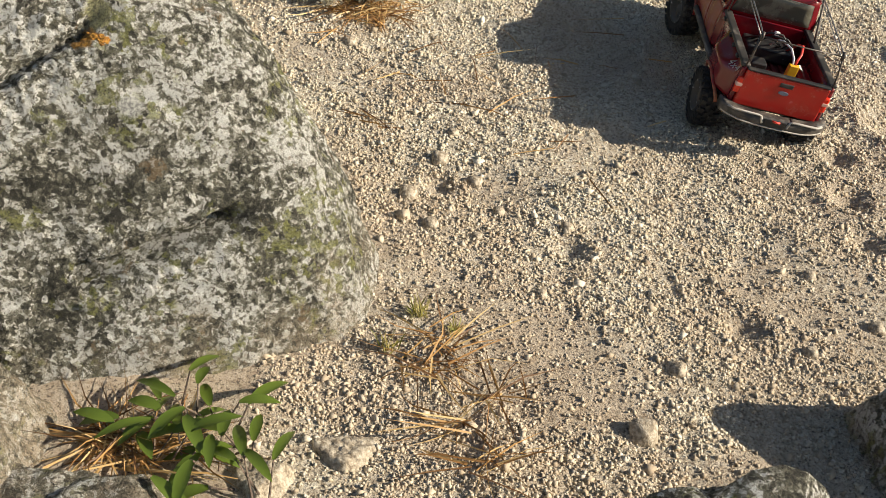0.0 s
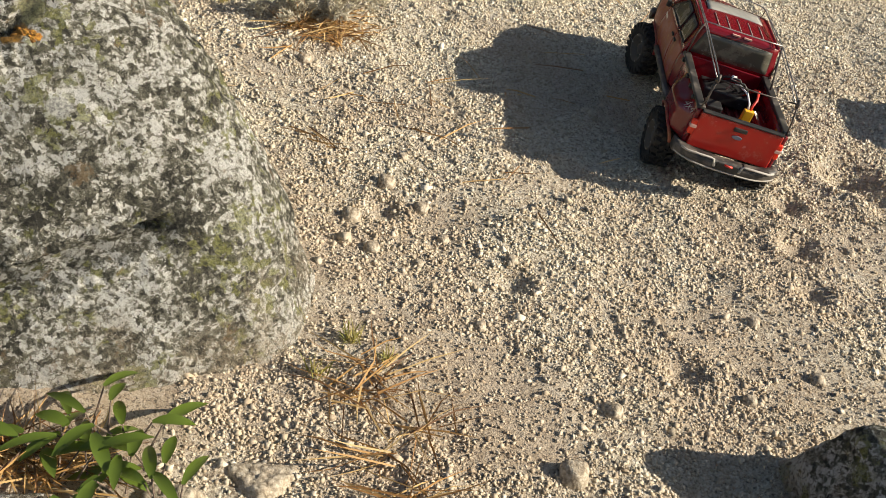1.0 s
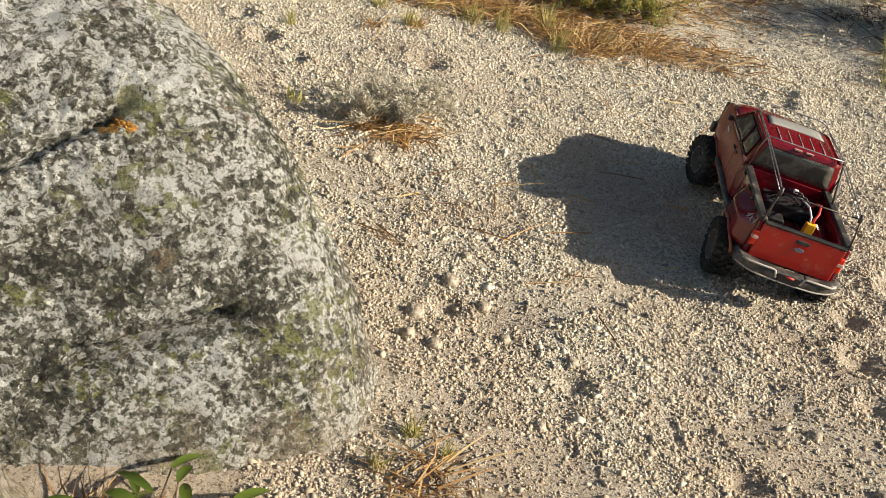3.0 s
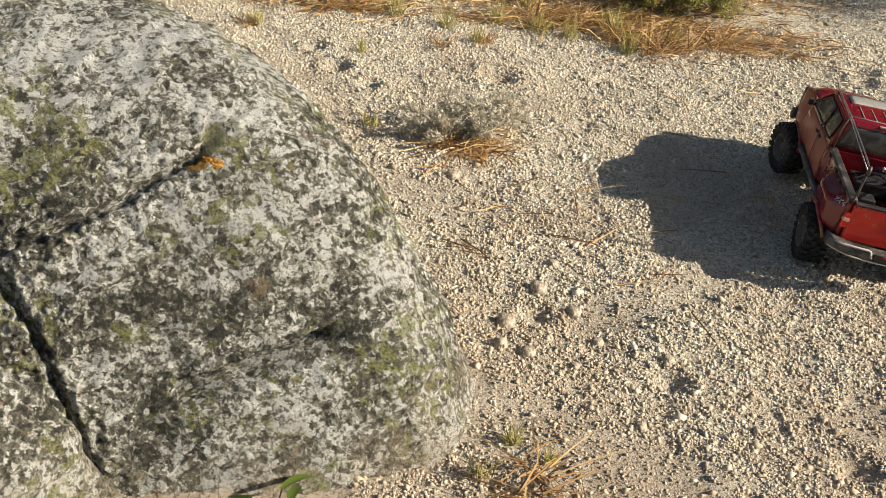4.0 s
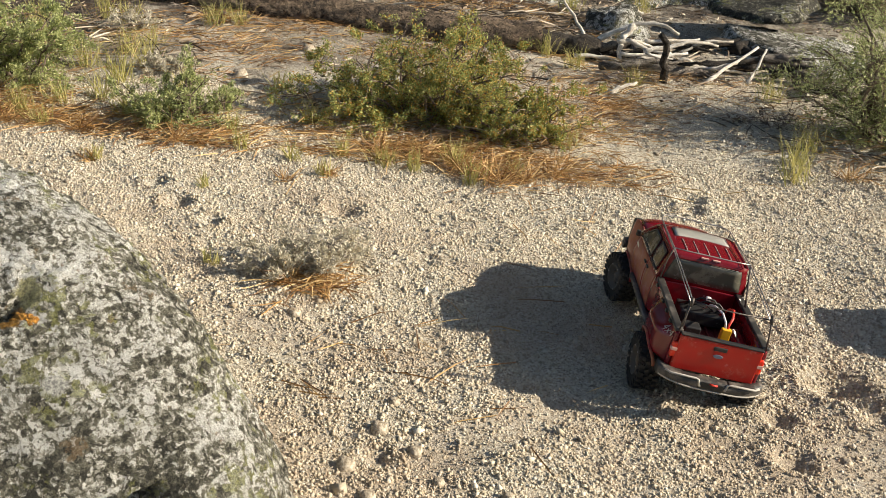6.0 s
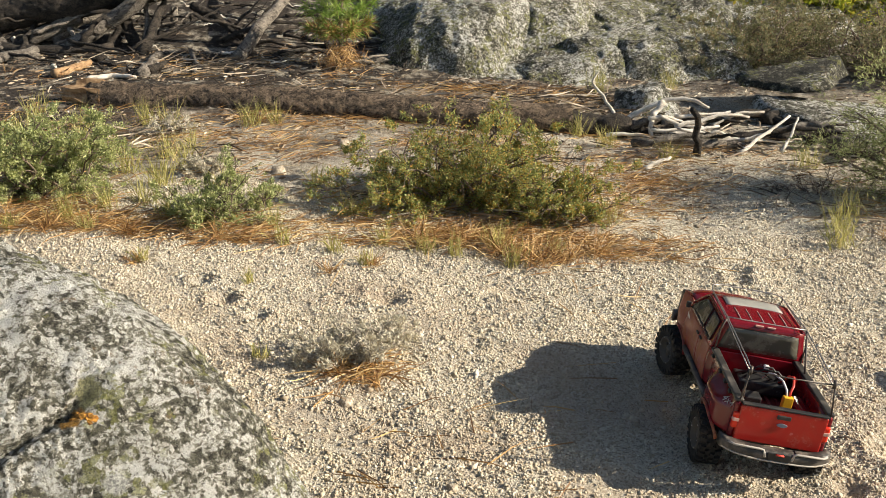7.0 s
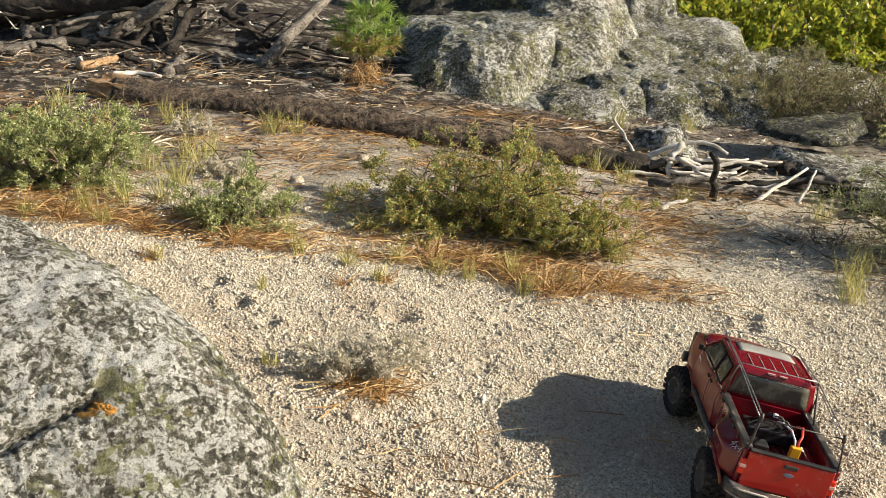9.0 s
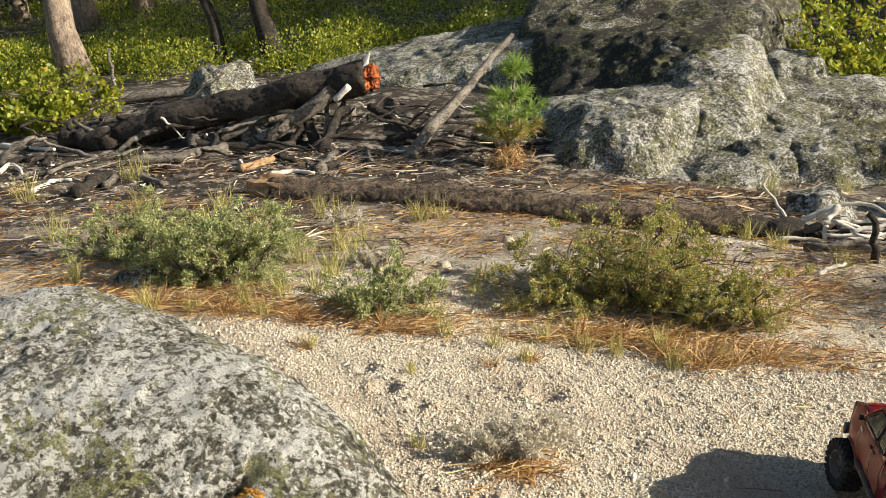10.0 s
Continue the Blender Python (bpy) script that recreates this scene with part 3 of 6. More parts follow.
part("rotten_end", rock_mesh((-1.345, 5.945, 0.642), [((1, -0.2, 0), 0.04), ((-1, 0, 0), 0.04), ((0.2, -1, 0.1), 0.055), ((0, 1, 0), 0.06), ((0.1, 0, 1), 0.065), ((0, 0, -1), 0.07)], 5, 12, ((14, 0.02), (35, 0.022), (80, 0.016), (170, 0.008)), 3), M_redwood, bpy.data.objects["leaning_log"], "bright orange-red rotten wood")
part("splinter", mesh("splinter", *tube([(-1.36, 5.93, 0.70), (-1.345, 5.92, 0.75), (-1.32, 5.91, 0.79)], [0.025, 0.016, 0.005], 7, 0.2, 3)), M_white, bpy.data.objects["leaning_log"], "pale splinter")
# raw, ragged broken end of the long log
rng = random.Random(77)
end = Vector((-1.60, 4.74, 0.215))
axis = (Vector((-1.60, 4.74, 0.215)) - Vector((0.60, 4.52, 0.02))).normalized()
log_end = part("broken_end", mesh("broken_end", *tube([end - axis * 0.06, end + axis * 0.02, end + axis * 0.07, end + axis * 0.12, end + axis * 0.15], [0.070, 0.072, 0.064, 0.045, 0.015], 22, 0.22, 5)), M_rawwood, bpy.data.objects["fallen_log"], "bare splintered raw wood")
for i in range(9):
    a = rng.uniform(0, 6.28)
    o = Vector((0, math.cos(a), math.sin(a))) * rng.uniform(0.03, 0.065)
    part("splinter", mesh("splinter", *tube([end + o - axis * 0.03, end + o * 0.9 + axis * rng.uniform(0.05, 0.10), end + o * 0.7 + axis * rng.uniform(0.11, 0.19)], [0.011, 0.008, 0.002], 6, 0.2, i)), M_rawwood, log_end)
make_log("leaning_log", (-3.0, 6.1, 0.30), (-1.85, 6.55, 0.42), 0.05, 0.07, M_bark, "dark fallen trunk resting in the heap", seed=4)
make_log("leaning_log", (-2.55, 5.95, 0.28), (-1.75, 6.35, 0.50), 0.035, 0.05, M_grey, "weathered grey trunk resting in the heap", seed=5)
make_log("leaning_branch", (-1.09, 5.62, 0.20), (-0.54, 6.6, 0.80), 0.040, 0.016, M_grey, "weathered grey branch leaning on the outcrop", seed=6, n=14, sides=10)
make_log("stub", (-1.557, 6.2, 0.20), (-1.53, 6.2, 0.44), 0.025, 0.022, M_grey, "short upright broken stub of grey wood", seed=7, n=5, sides=10, category="branch")
make_log("wood_chunk", (-1.53, 5.80, 0.531), (-1.435, 5.80, 0.61), 0.018, 0.020, M_white, "short pale chunk of bare wood on the heap", seed=8, n=4, sides=8, sag=0.003, category="branch")
make_log("far_log", (-4.4, 8.1, 0.42), (-3.2, 8.3, 0.43), 0.05, 0.04, M_grey, "weathered grey log lying in the meadow", seed=9, n=10)
make_log("snag", (-4.04, 8.12, 0.32), (-4.03, 8.12, 0.84), 0.020, 0.012, M_grey, "thin bare snag standing in the meadow", seed=10, n=7, sides=8, category="snag")

rng = random.Random(12)
def stick(a, b, r, material, seed, label, group, bow=0.1, category="branch"):
    n = 9
    pts = bent(a, b, bow, n, seed, 0.006 + 0.012 * (Vector(b) - Vector(a)).length)
    radii = [r * (1 - 0.72 * (i / n) ** 1.3) * (1 + 0.16 * noise.noise(Vector((i * 0.9, seed * 1.7, 0)))) for i in range(n + 1)]
    ob = part("branch", mesh("branch", *tube(pts, radii, 8, 0.12, seed), True), material)
    return tagged(ob, label, category, group)


# heavy limbs and roots of the heap: points, radii, wood
def limb(points, r0, r1, material, label, seed):
    """A gnarled limb through some points, with knots and a ragged skin."""
    n = 7
    pts = []
    for a, b in zip(points, points[1:]):
        pts += [Vector(a).lerp(Vector(b), i / n) for i in range(n)]
    pts.append(Vector(points[-1]))
    for _ in range(3):
        pts = pts[:1] + [(p + q * 2 + r) / 4 for p, q, r in zip(pts, pts[1:], pts[2:])] + pts[-1:]
    m = len(pts)
    pts = [p + noise.noise_vector(Vector((i * 0.45, seed * 2.9, 1))) * r0 * 0.45 for i, p in enumerate(pts)]
    radii = [(r0 + (r1 - r0) * i / m) * (1 + 0.28 * noise.noise(Vector((i * 0.55, seed * 1.9, 4)))) for i in range(m)]
    ob = part("branch", mesh("branch", *tube(pts, radii, 12, 0.13, seed), True), material)
    return tagged(ob, label, "branch", "limbs of the heap")


HEAP_LIMBS = [([(-1.56, 5.92, 0.58), (-1.81, 5.86, 0.42), (-2.05, 5.8, 0.29)], 0.046, 0.036, M_grey, 'thick weathered grey limb propped against the fallen trunk'),
         ([(-2.03, 6.0, 0.44), (-2.33, 5.94, 0.33)], 0.046, 0.034, M_grey, 'weathered grey limb beside the fallen trunk'),
         ([(-2.05, 5.88, 0.39), (-2.01, 5.84, 0.35), (-2.13, 5.82, 0.31)], 0.015, 0.01, M_grey, 'curved grey branch in the heap'),
         ([(-2.21, 5.76, 0.29), (-2.48, 5.54, 0.28), (-2.75, 5.46, 0.28)], 0.034, 0.02, M_grey, 'long weathered limb lying before the heap'),
         ([(-2.52, 5.89, 0.31), (-2.14, 5.75, 0.29), (-1.8, 5.79, 0.29)], 0.034, 0.024, M_bark, 'dark limb lying under the fallen trunk'),
         ([(-2.7, 6.0, 0.41), (-2.84, 5.98, 0.38), (-2.97, 5.92, 0.29)], 0.028, 0.014, M_grey, 'hooked grey root of the fallen trunk'),
         ([(-3.05, 6.02, 0.35), (-3.2, 6.02, 0.35), (-3.41, 6.06, 0.38)], 0.075, 0.05, M_bark, 'dark gnarled root mass of the fallen trunk'),
         ([(-3.34, 6.1, 0.47), (-3.14, 6.0, 0.38)], 0.014, 0.018, M_grey, 'grey root of the fallen trunk'),
         ([(-3.14, 6.0, 0.39), (-3.06, 6.05, 0.44)], 0.02, 0.01, M_grey, 'grey root of the fallen trunk'),
         ([(-4.02, 6.31, 0.32), (-3.74, 6.16, 0.31), (-3.43, 5.97, 0.31)], 0.016, 0.011, M_white, 'pale bare branch beside the roots')]
ROOTS = [([(-3.45, 5.37, 0.28), (-3.53, 5.61, 0.29), (-3.41, 5.51, 0.28), (-3.25, 5.27, 0.27)], 0.015, 0.008, M_white, 'curved pale branch beside the roots'),
         ([(-2.95, 4.83, 0.25), (-2.96, 5.09, 0.26), (-2.85, 5.08, 0.26)], 0.016, 0.009, M_white, 'curved tan branch lying in dry grass'),
         ([(-3.12, 5.32, 0.27), (-3.1, 5.51, 0.28), (-3.0, 5.67, 0.29)], 0.013, 0.009, M_grey, 'thin grey branch beside the roots'),
         ([(-2.57, 4.9, 0.25), (-2.63, 5.15, 0.26), (-2.53, 5.18, 0.26), (-2.25, 4.92, 0.24)], 0.022, 0.013, M_grey, 'arched grey branch lying before the heap'),
         ([(-2.62, 4.71, 0.24), (-2.66, 4.94, 0.25), (-2.68, 5.16, 0.26)], 0.046, 0.034, M_bark, 'dark broken limb lying before the heap'),
         ([(-1.95, 5.24, 0.25), (-1.89, 5.36, 0.25), (-1.83, 5.46, 0.26)], 0.024, 0.020, M_rawwood, 'short tan broken chunk of wood'),
         ([(-1.5, 5.18, 0.22), (-1.5, 5.61, 0.25)], 0.03, 0.026, M_grey, 'short grey limb behind the fallen log'),
         ([(-1.75, 5.14, 0.23), (-1.64, 5.21, 0.23), (-1.51, 5.15, 0.22)], 0.013, 0.009, M_white, 'pale stick lying behind the fallen log'),
         ([(-1.35, 5.73, 0.25), (-1.27, 5.44, 0.22), (-1.19, 5.33, 0.21)], 0.016, 0.01, M_grey, 'hooked grey branch in the heap'),
         ([(-1.37, 6.0, 0.46), (-1.24, 5.95, 0.41), (-1.09, 5.9, 0.27)], 0.026, 0.018, M_bark, 'dark broken limb under the fallen trunk'),
         ([(-0.76, 6.3, 0.53), (-0.56, 6.3, 0.45)], 0.014, 0.01, M_grey, 'grey branch beside the young pine'),
         ([(-1.24, 5.88, 0.27), (-1.0, 5.9, 0.33)], 0.02, 0.014, M_bark, 'dark broken limb under the fallen trunk')]
for i, row in enumerate(HEAP_LIMBS + ROOTS):
    limb(*row, 60 + i)
for i, (x, top_z) in enumerate(((-1.5, 0.56), (-1.62, 0.55), (-1.8, 0.50), (-2.05, 0.46), (-2.3, 0.43), (-2.55, 0.40), (-1.72, 0.52), (-2.15, 0.45))):
    y = 5.96 + (-1.36 - x) * 0.08
    stick((x + 0.12 * (i % 3 - 1), y - 0.28 + 0.07 * (i % 4), ground_z(x, y - 0.2)), (x, y + 0.04, top_z), (0.035, 0.022, 0.045)[i % 3], (M_bark, M_grey)[i % 2], 500 + i, "broken limb propping up the fallen trunk", "props of the trunk", 0.08)
for i in range(150):
    x = rng.uniform(-3.6, -0.15)
    y = rng.uniform(5.1, 6.1) + 0.35 * (i % 3)
    l = rng.uniform(0.15, 0.75) if i % 3 else rng.uniform(0.06, 0.22)
    a = rng.gauss(0.45, 0.55) if i % 3 else rng.uniform(0, 3.1)
    z = ground_z(x, y) + rng.uniform(0.008, 0.03) + (0.20 * rng.random() ** 1.5 if y > 5.7 and x < -0.9 else 0)
    x2, y2 = x + l * math.cos(a), y + l * math.sin(a) * 0.8
    z2 = ground_z(x2, y2) + rng.uniform(0.008, 0.04) + (0.22 * rng.random() if y2 > 5.8 and x2 < -0.7 else 0)
    thick = rng.uniform(0.004, 0.013) * (1.0 if i % 9 else 2.2)
    m, lab = ((M_bark, "dark dead branch in the heap"), (M_grey, "weathered grey branch in the heap"), (M_bark, "dark dead branch in the heap"), (M_white, "bleached stick lying on needles"), (M_bark, "dark dead branch in the heap"))[i % 5]
    if m == M_white:
        x2, y2, thick = x + 0.3 * (x2 - x), y + 0.3 * (y2 - y), thick * 0.8
        z2 = ground_z(x2, y2) + 0.015
    stick((x, y, z), (x2, y2, z2), thick, m, 100 + i, lab, "dead branches of the heap", rng.uniform(0, 0.07))
# root mess at the low end of the thick trunk
for i in range(26):
    a = rng.uniform(0, 6.28)
    c = Vector((-3.3 + rng.uniform(-0.35, 0.5), 6.1 + rng.uniform(-0.5, 0.3), 0.28))
    d = Vector((math.cos(a) * rng.uniform(0.2, 0.6), math.sin(a) * 0.3, rng.uniform(-0.12, 0.16)))
    e = c + d
    e.z = max(e.z, ground_z(e.x, e.y) + 0.01)
    stick(c, e, rng.uniform(0.012, 0.035), (M_bark, M_grey, M_bark)[i % 3], 300 + i, "dark gnarled root of the fallen trunk" if i % 3 != 1 else "weathered grey root of the fallen trunk", "roots", 0.25, "root")
# bleached branches in a tangle beside the slabs
def bleached(path, r, seed):
    pts = []
    for a, b in zip(path, path[1:]):
        pts += [Vector(a).lerp(Vector(b), t / 4) for t in range(4)]
    pts.append(Vector(path[-1]))
    pts = [(pts[max(i - 1, 0)] + pts[i] * 2 + pts[min(i + 1, len(pts) - 1)]) / 4 + noise.noise_vector(Vector((i * 0.8, seed * 2.3, 0))) * 0.010 for i in range(len(pts))]
    n = len(pts)
    ob = part("branch", mesh("branch", *tube(pts, [0.58 * r * (1.15 - 0.65 * i / n) * (1 + 0.18 * noise.noise(Vector((i * 0.7, seed * 3.1, 5)))) for i in range(n)], 10, 0.08, seed), True), M_white)
    tagged(ob, "bleached bare branch in a tangle on the ground", "branch", "bleached branches")


bleached([(0.798, 4.52, -0.026), (0.906, 4.55, 0.022), (1.02, 4.55, 0.066), (1.13, 4.53, 0.078), (1.212, 4.48, 0.033)], 0.022, 1)
bleached([(1.018, 4.52, 0.067), (0.964, 4.5, 0.023), (0.946, 4.48, -0.024), (0.953, 4.46, -0.08)], 0.025, 2)
bleached([(0.951, 4.45, -0.075), (1.062, 4.44, -0.085), (1.188, 4.44, -0.083)], 0.021, 3)
bleached([(0.976, 4.46, 0.021), (1.063, 4.45, -0.022), (1.177, 4.43, -0.039)], 0.016, 4)
bleached([(1.036, 4.44, -0.029), (1.163, 4.45, -0.012), (1.281, 4.47, 0.009), (1.405, 4.5, -0.02)], 0.018, 5)
bleached([(1.263, 4.2, -0.105), (1.395, 4.3, -0.058), (1.552, 4.4, 0.001)], 0.016, 6)
bleached([(1.448, 4.22, -0.12), (1.529, 4.3, -0.052), (1.57, 4.38, 0.0)], 0.012, 7)
bleached([(0.812, 4.5, 0.0), (0.752, 4.6, 0.097), (0.711, 4.65, 0.155), (0.746, 4.66, 0.203)], 0.012, 8)
bleached([(0.736, 4.45, -0.05), (0.849, 4.45, -0.048), (0.939, 4.42, -0.065)], 0.015, 9)
bleached([(0.822, 4.0, -0.085), (0.873, 4.03, -0.07), (0.949, 4.08, -0.065)], 0.017, 10)
bleached([(1.007, 4.42, -0.051), (1.119, 4.42, -0.049), (1.252, 4.45, -0.037)], 0.016, 11)
bleached([(0.952, 5.0, 0.0), (1.06, 5.05, 0.04), (1.173, 5.05, 0.0)], 0.016, 12)
for i in range(8):
    c = Vector((rng.uniform(0.82, 1.35), rng.uniform(4.28, 4.5), 0))
    c.z = ground_z(c.x, c.y) + rng.uniform(0.03, 0.10)
    a = rng.gauss(0.1, 0.45)
    e = c + Vector((math.cos(a), 0.3 * math.sin(a), 0)) * rng.uniform(0.12, 0.38)
    e.z = ground_z(e.x, e.y) + rng.uniform(0.02, 0.13)
    m = c.lerp(e, 0.5) + Vector((0, 0, rng.uniform(-0.02, 0.05)))
    bleached([tuple(c), tuple(m), tuple(e)], rng.uniform(0.008, 0.016), 20 + i)
for i in range(22):
    c = Vector((rng.uniform(0.75, 1.85), rng.uniform(4.2, 4.75), 0))
    c.z = ground_z(c.x, c.y) + 0.02
    a = rng.gauss(-0.2, 0.6)
    e = c + Vector((math.cos(a), math.sin(a) * 0.5, 0)) * rng.uniform(0.15, 0.5)
    e.z = ground_z(e.x, e.y) + rng.uniform(0.01, 0.09)
    stick(c, e, rng.uniform(0.012, 0.035), (M_bark, M_grey, M_bark)[i % 3], 430 + i, "dark dead branch under the bleached tangle" if i % 3 != 1 else "weathered grey branch under the bleached tangle", "dark branches", 0.12)
make_log("stub", (1.10, 4.22, -0.12), (1.05, 4.12, 0.13), 0.019, 0.012, M_bark, "dark upright broken stub in the tangle", seed=44, n=6, sides=8, category="branch")


# ---- toy truck ----
def dusty(name, paint, rough, dust=(0.30, 0.23, 0.16), amount=0.5, metal=0.0):
    """Paint or plastic with dust and scuffs."""
    k = Nodes(name, rough, metal)
    d = k.math("MULTIPLY", k.ramp(k.noise(22, 6, 0.7), [(0.58 - 0.16 * amount, 0.0), (0.80 - 0.16 * amount, amount)]), k.ramp(k.noise(160, 3, 0.7), [(0.3, 0.5), (0.6, 1.0)]))
    c = k.mix(k.ramp(k.noise(9, 3), [(0.35, 0.0), (0.7, 0.5)]), paint, tuple(0.72 * x for x in paint))
    c = k.mix(d, c, dust)
    scuff = k.ramp(k.noise(70, 2, 0.5, vec=k.stretch(1, 0.12, 1.4)), [(0.70, 0.0), (0.74, 0.35)])
    c = k.mix(scuff, c, tuple(min(1.0, 0.25 + x) for x in paint))
    k.put(k.b.inputs["Roughness"], k.ramp(d, [(0.0, rough), (0.5, min(1.0, rough + 0.45))]))
    return k.color(c)


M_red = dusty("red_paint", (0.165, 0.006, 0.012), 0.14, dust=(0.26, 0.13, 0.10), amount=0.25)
# left side: dust, plus orange bounce from the ground put into the colour
M_red_dusty_bounce = dusty("dusty_bounce_red_paint", (0.24, 0.012, 0.012), 0.32, dust=(0.42, 0.22, 0.11), amount=0.95)
# the body's red made brighter: sun on the tailgate put into its colour
M_gate = dusty("sunlit_gate_paint", (0.44, 0.016, 0.010), 0.2, dust=(0.36, 0.20, 0.12), amount=0.3)
# bed floor: grime, and the shade between the bed walls painted darker
M_bed = dusty("shaded_grimy_bed", (0.11, 0.008, 0.008), 0.5, dust=(0.17, 0.10, 0.06), amount=0.7)
M_black = dusty("black_plastic", (0.018, 0.018, 0.018), 0.5, amount=0.3)
M_clad = dusty("grey_cladding", (0.030, 0.028, 0.026), 0.45, dust=(0.36, 0.30, 0.24), amount=0.6)
M_rubber = dusty("tyre_rubber", (0.012, 0.0115, 0.011), 0.8, dust=(0.20, 0.16, 0.12), amount=0.5)
# sidewalls and rims: shade on the left wheels put into darker tones
M_sidewall = dusty("dusty_sidewall", (0.016, 0.0145, 0.013), 0.85, dust=(0.12, 0.095, 0.07), amount=0.45)
M_rim = dusty("worn_rim", (0.085, 0.078, 0.068), 0.55, dust=(0.15, 0.125, 0.095), amount=0.8, metal=0.2)
M_steel = dusty("steel_wire", (0.42, 0.40, 0.38), 0.38, amount=0.5, metal=0.85)
M_darksteel = dusty("dark_wire", (0.09, 0.075, 0.065), 0.5, amount=0.5, metal=0.4)
M_glass = dusty("dusty_glass", (0.10, 0.095, 0.075), 0.16, dust=(0.34, 0.31, 0.22), amount=0.55)
# sunroof: dust, with the sky's reflection painted as a lighter grey
M_sunroof = dusty("dusty_sky_sunroof", (0.32, 0.31, 0.28), 0.3, dust=(0.55, 0.50, 0.42), amount=0.6)
M_silver = dusty("silver_trim", (0.46, 0.43, 0.38), 0.6, dust=(0.36, 0.30, 0.23), amount=0.6)
k = Nodes("tail_lens", 0.15)
M_lens = k.color((0.75, 0.035, 0.012))
k = Nodes("clear_lens", 0.2)
M_clear = k.color((0.62, 0.36, 0.30))
k = Nodes("yellow_plug", 0.4)
M_yellow = k.color((0.80, 0.42, 0.02))
k = Nodes("red_wire", 0.45)
M_redwire = k.color((0.70, 0.05, 0.03))
k = Nodes("white_wire", 0.45)
M_whitewire = k.color((0.72, 0.70, 0.66))
k = Nodes("badge_blue", 0.35)
M_badge = k.color((0.13, 0.15, 0.20))
k = Nodes("decal_white", 0.5)
M_decal = k.color((0.70, 0.62, 0.58))


def patch(f, nu, nv, flip=False):
    """A curved sheet from f(u, v), u and v from 0 to 1."""
    verts = [f(i / nu, j / nv) for j in range(nv + 1) for i in range(nu + 1)]
    faces = []
    for j in range(nv):
        for i in range(nu):
            q = (j * (nu + 1) + i, j * (nu + 1) + i + 1, (j + 1) * (nu + 1) + i + 1, (j + 1) * (nu + 1) + i)
            faces.append(q[::-1] if flip else q)
    return verts, faces


def sheet(name, f, nu, nv, material, parent, thick=0.0022, flip=False, label=""):
    ob = part(name, mesh(name, *patch(f, nu, nv, flip), True), material, parent, label)
    if thick:
        mod = ob.modifiers.new("thickness", "SOLIDIFY")
        mod.thickness, mod.offset = thick, -1
    return ob


def lathe(profile, n=40):
    """A turned body round x from (x, radius) pairs."""
    verts, faces = [], []
    for i in range(n):
        a = 2 * math.pi * i / n
        verts += [(x, r * math.cos(a), r * math.sin(a)) for x, r in profile]
    m = len(profile)
    for i in range(n):
        for j in range(m - 1):
            a, b = i * m + j, ((i + 1) % n) * m + j
            faces.append((a, b, b + 1, a + 1))
    return verts, faces


def step01(a, b, x):
    t = max(0.0, min(1.0, (x - a) / (b - a)))
    return t * t * (3 - 2 * t)


REAR_Y, FRONT_Y, AXLE_Z, ARCH_R = 0.094, 0.452, 0.056, 0.064


def arch_z(y, low):
    z = low
    for yc in (REAR_Y, FRONT_Y):
        d = ARCH_R ** 2 - (y - yc) ** 2
        if d > 0:
            z = max(z, AXLE_Z + math.sqrt(d))
    return z


def side_x(y, z):
    """Half width of the body at a place along it and a height."""
    bed = 0.084 + 0.026 * math.exp(-((y - REAR_Y) / 0.062) ** 4) * step01(0.184, 0.150, z)
    cab = 0.0935 - 0.005 * ((z - 0.155) / 0.05) ** 2 + 0.006 * math.exp(-((y - FRONT_Y) / 0.05) ** 2) * step01(0.175, 0.14, z)
    nose = 0.024 * step01(0.48, 0.562, y) ** 2
    return bed + (cab - bed) * step01(0.205, 0.222, y) - nose


def belt_z(y):
    if y < 0.222:
        return 0.186
    return 0.192 if y < 0.425 else 0.206 - 0.052 * (max(0.0, y - 0.43) / 0.13) ** 3.0


def upper_x(y, z):
    return 0.0925 - 0.0145 * ((z - 0.192) / 0.066)


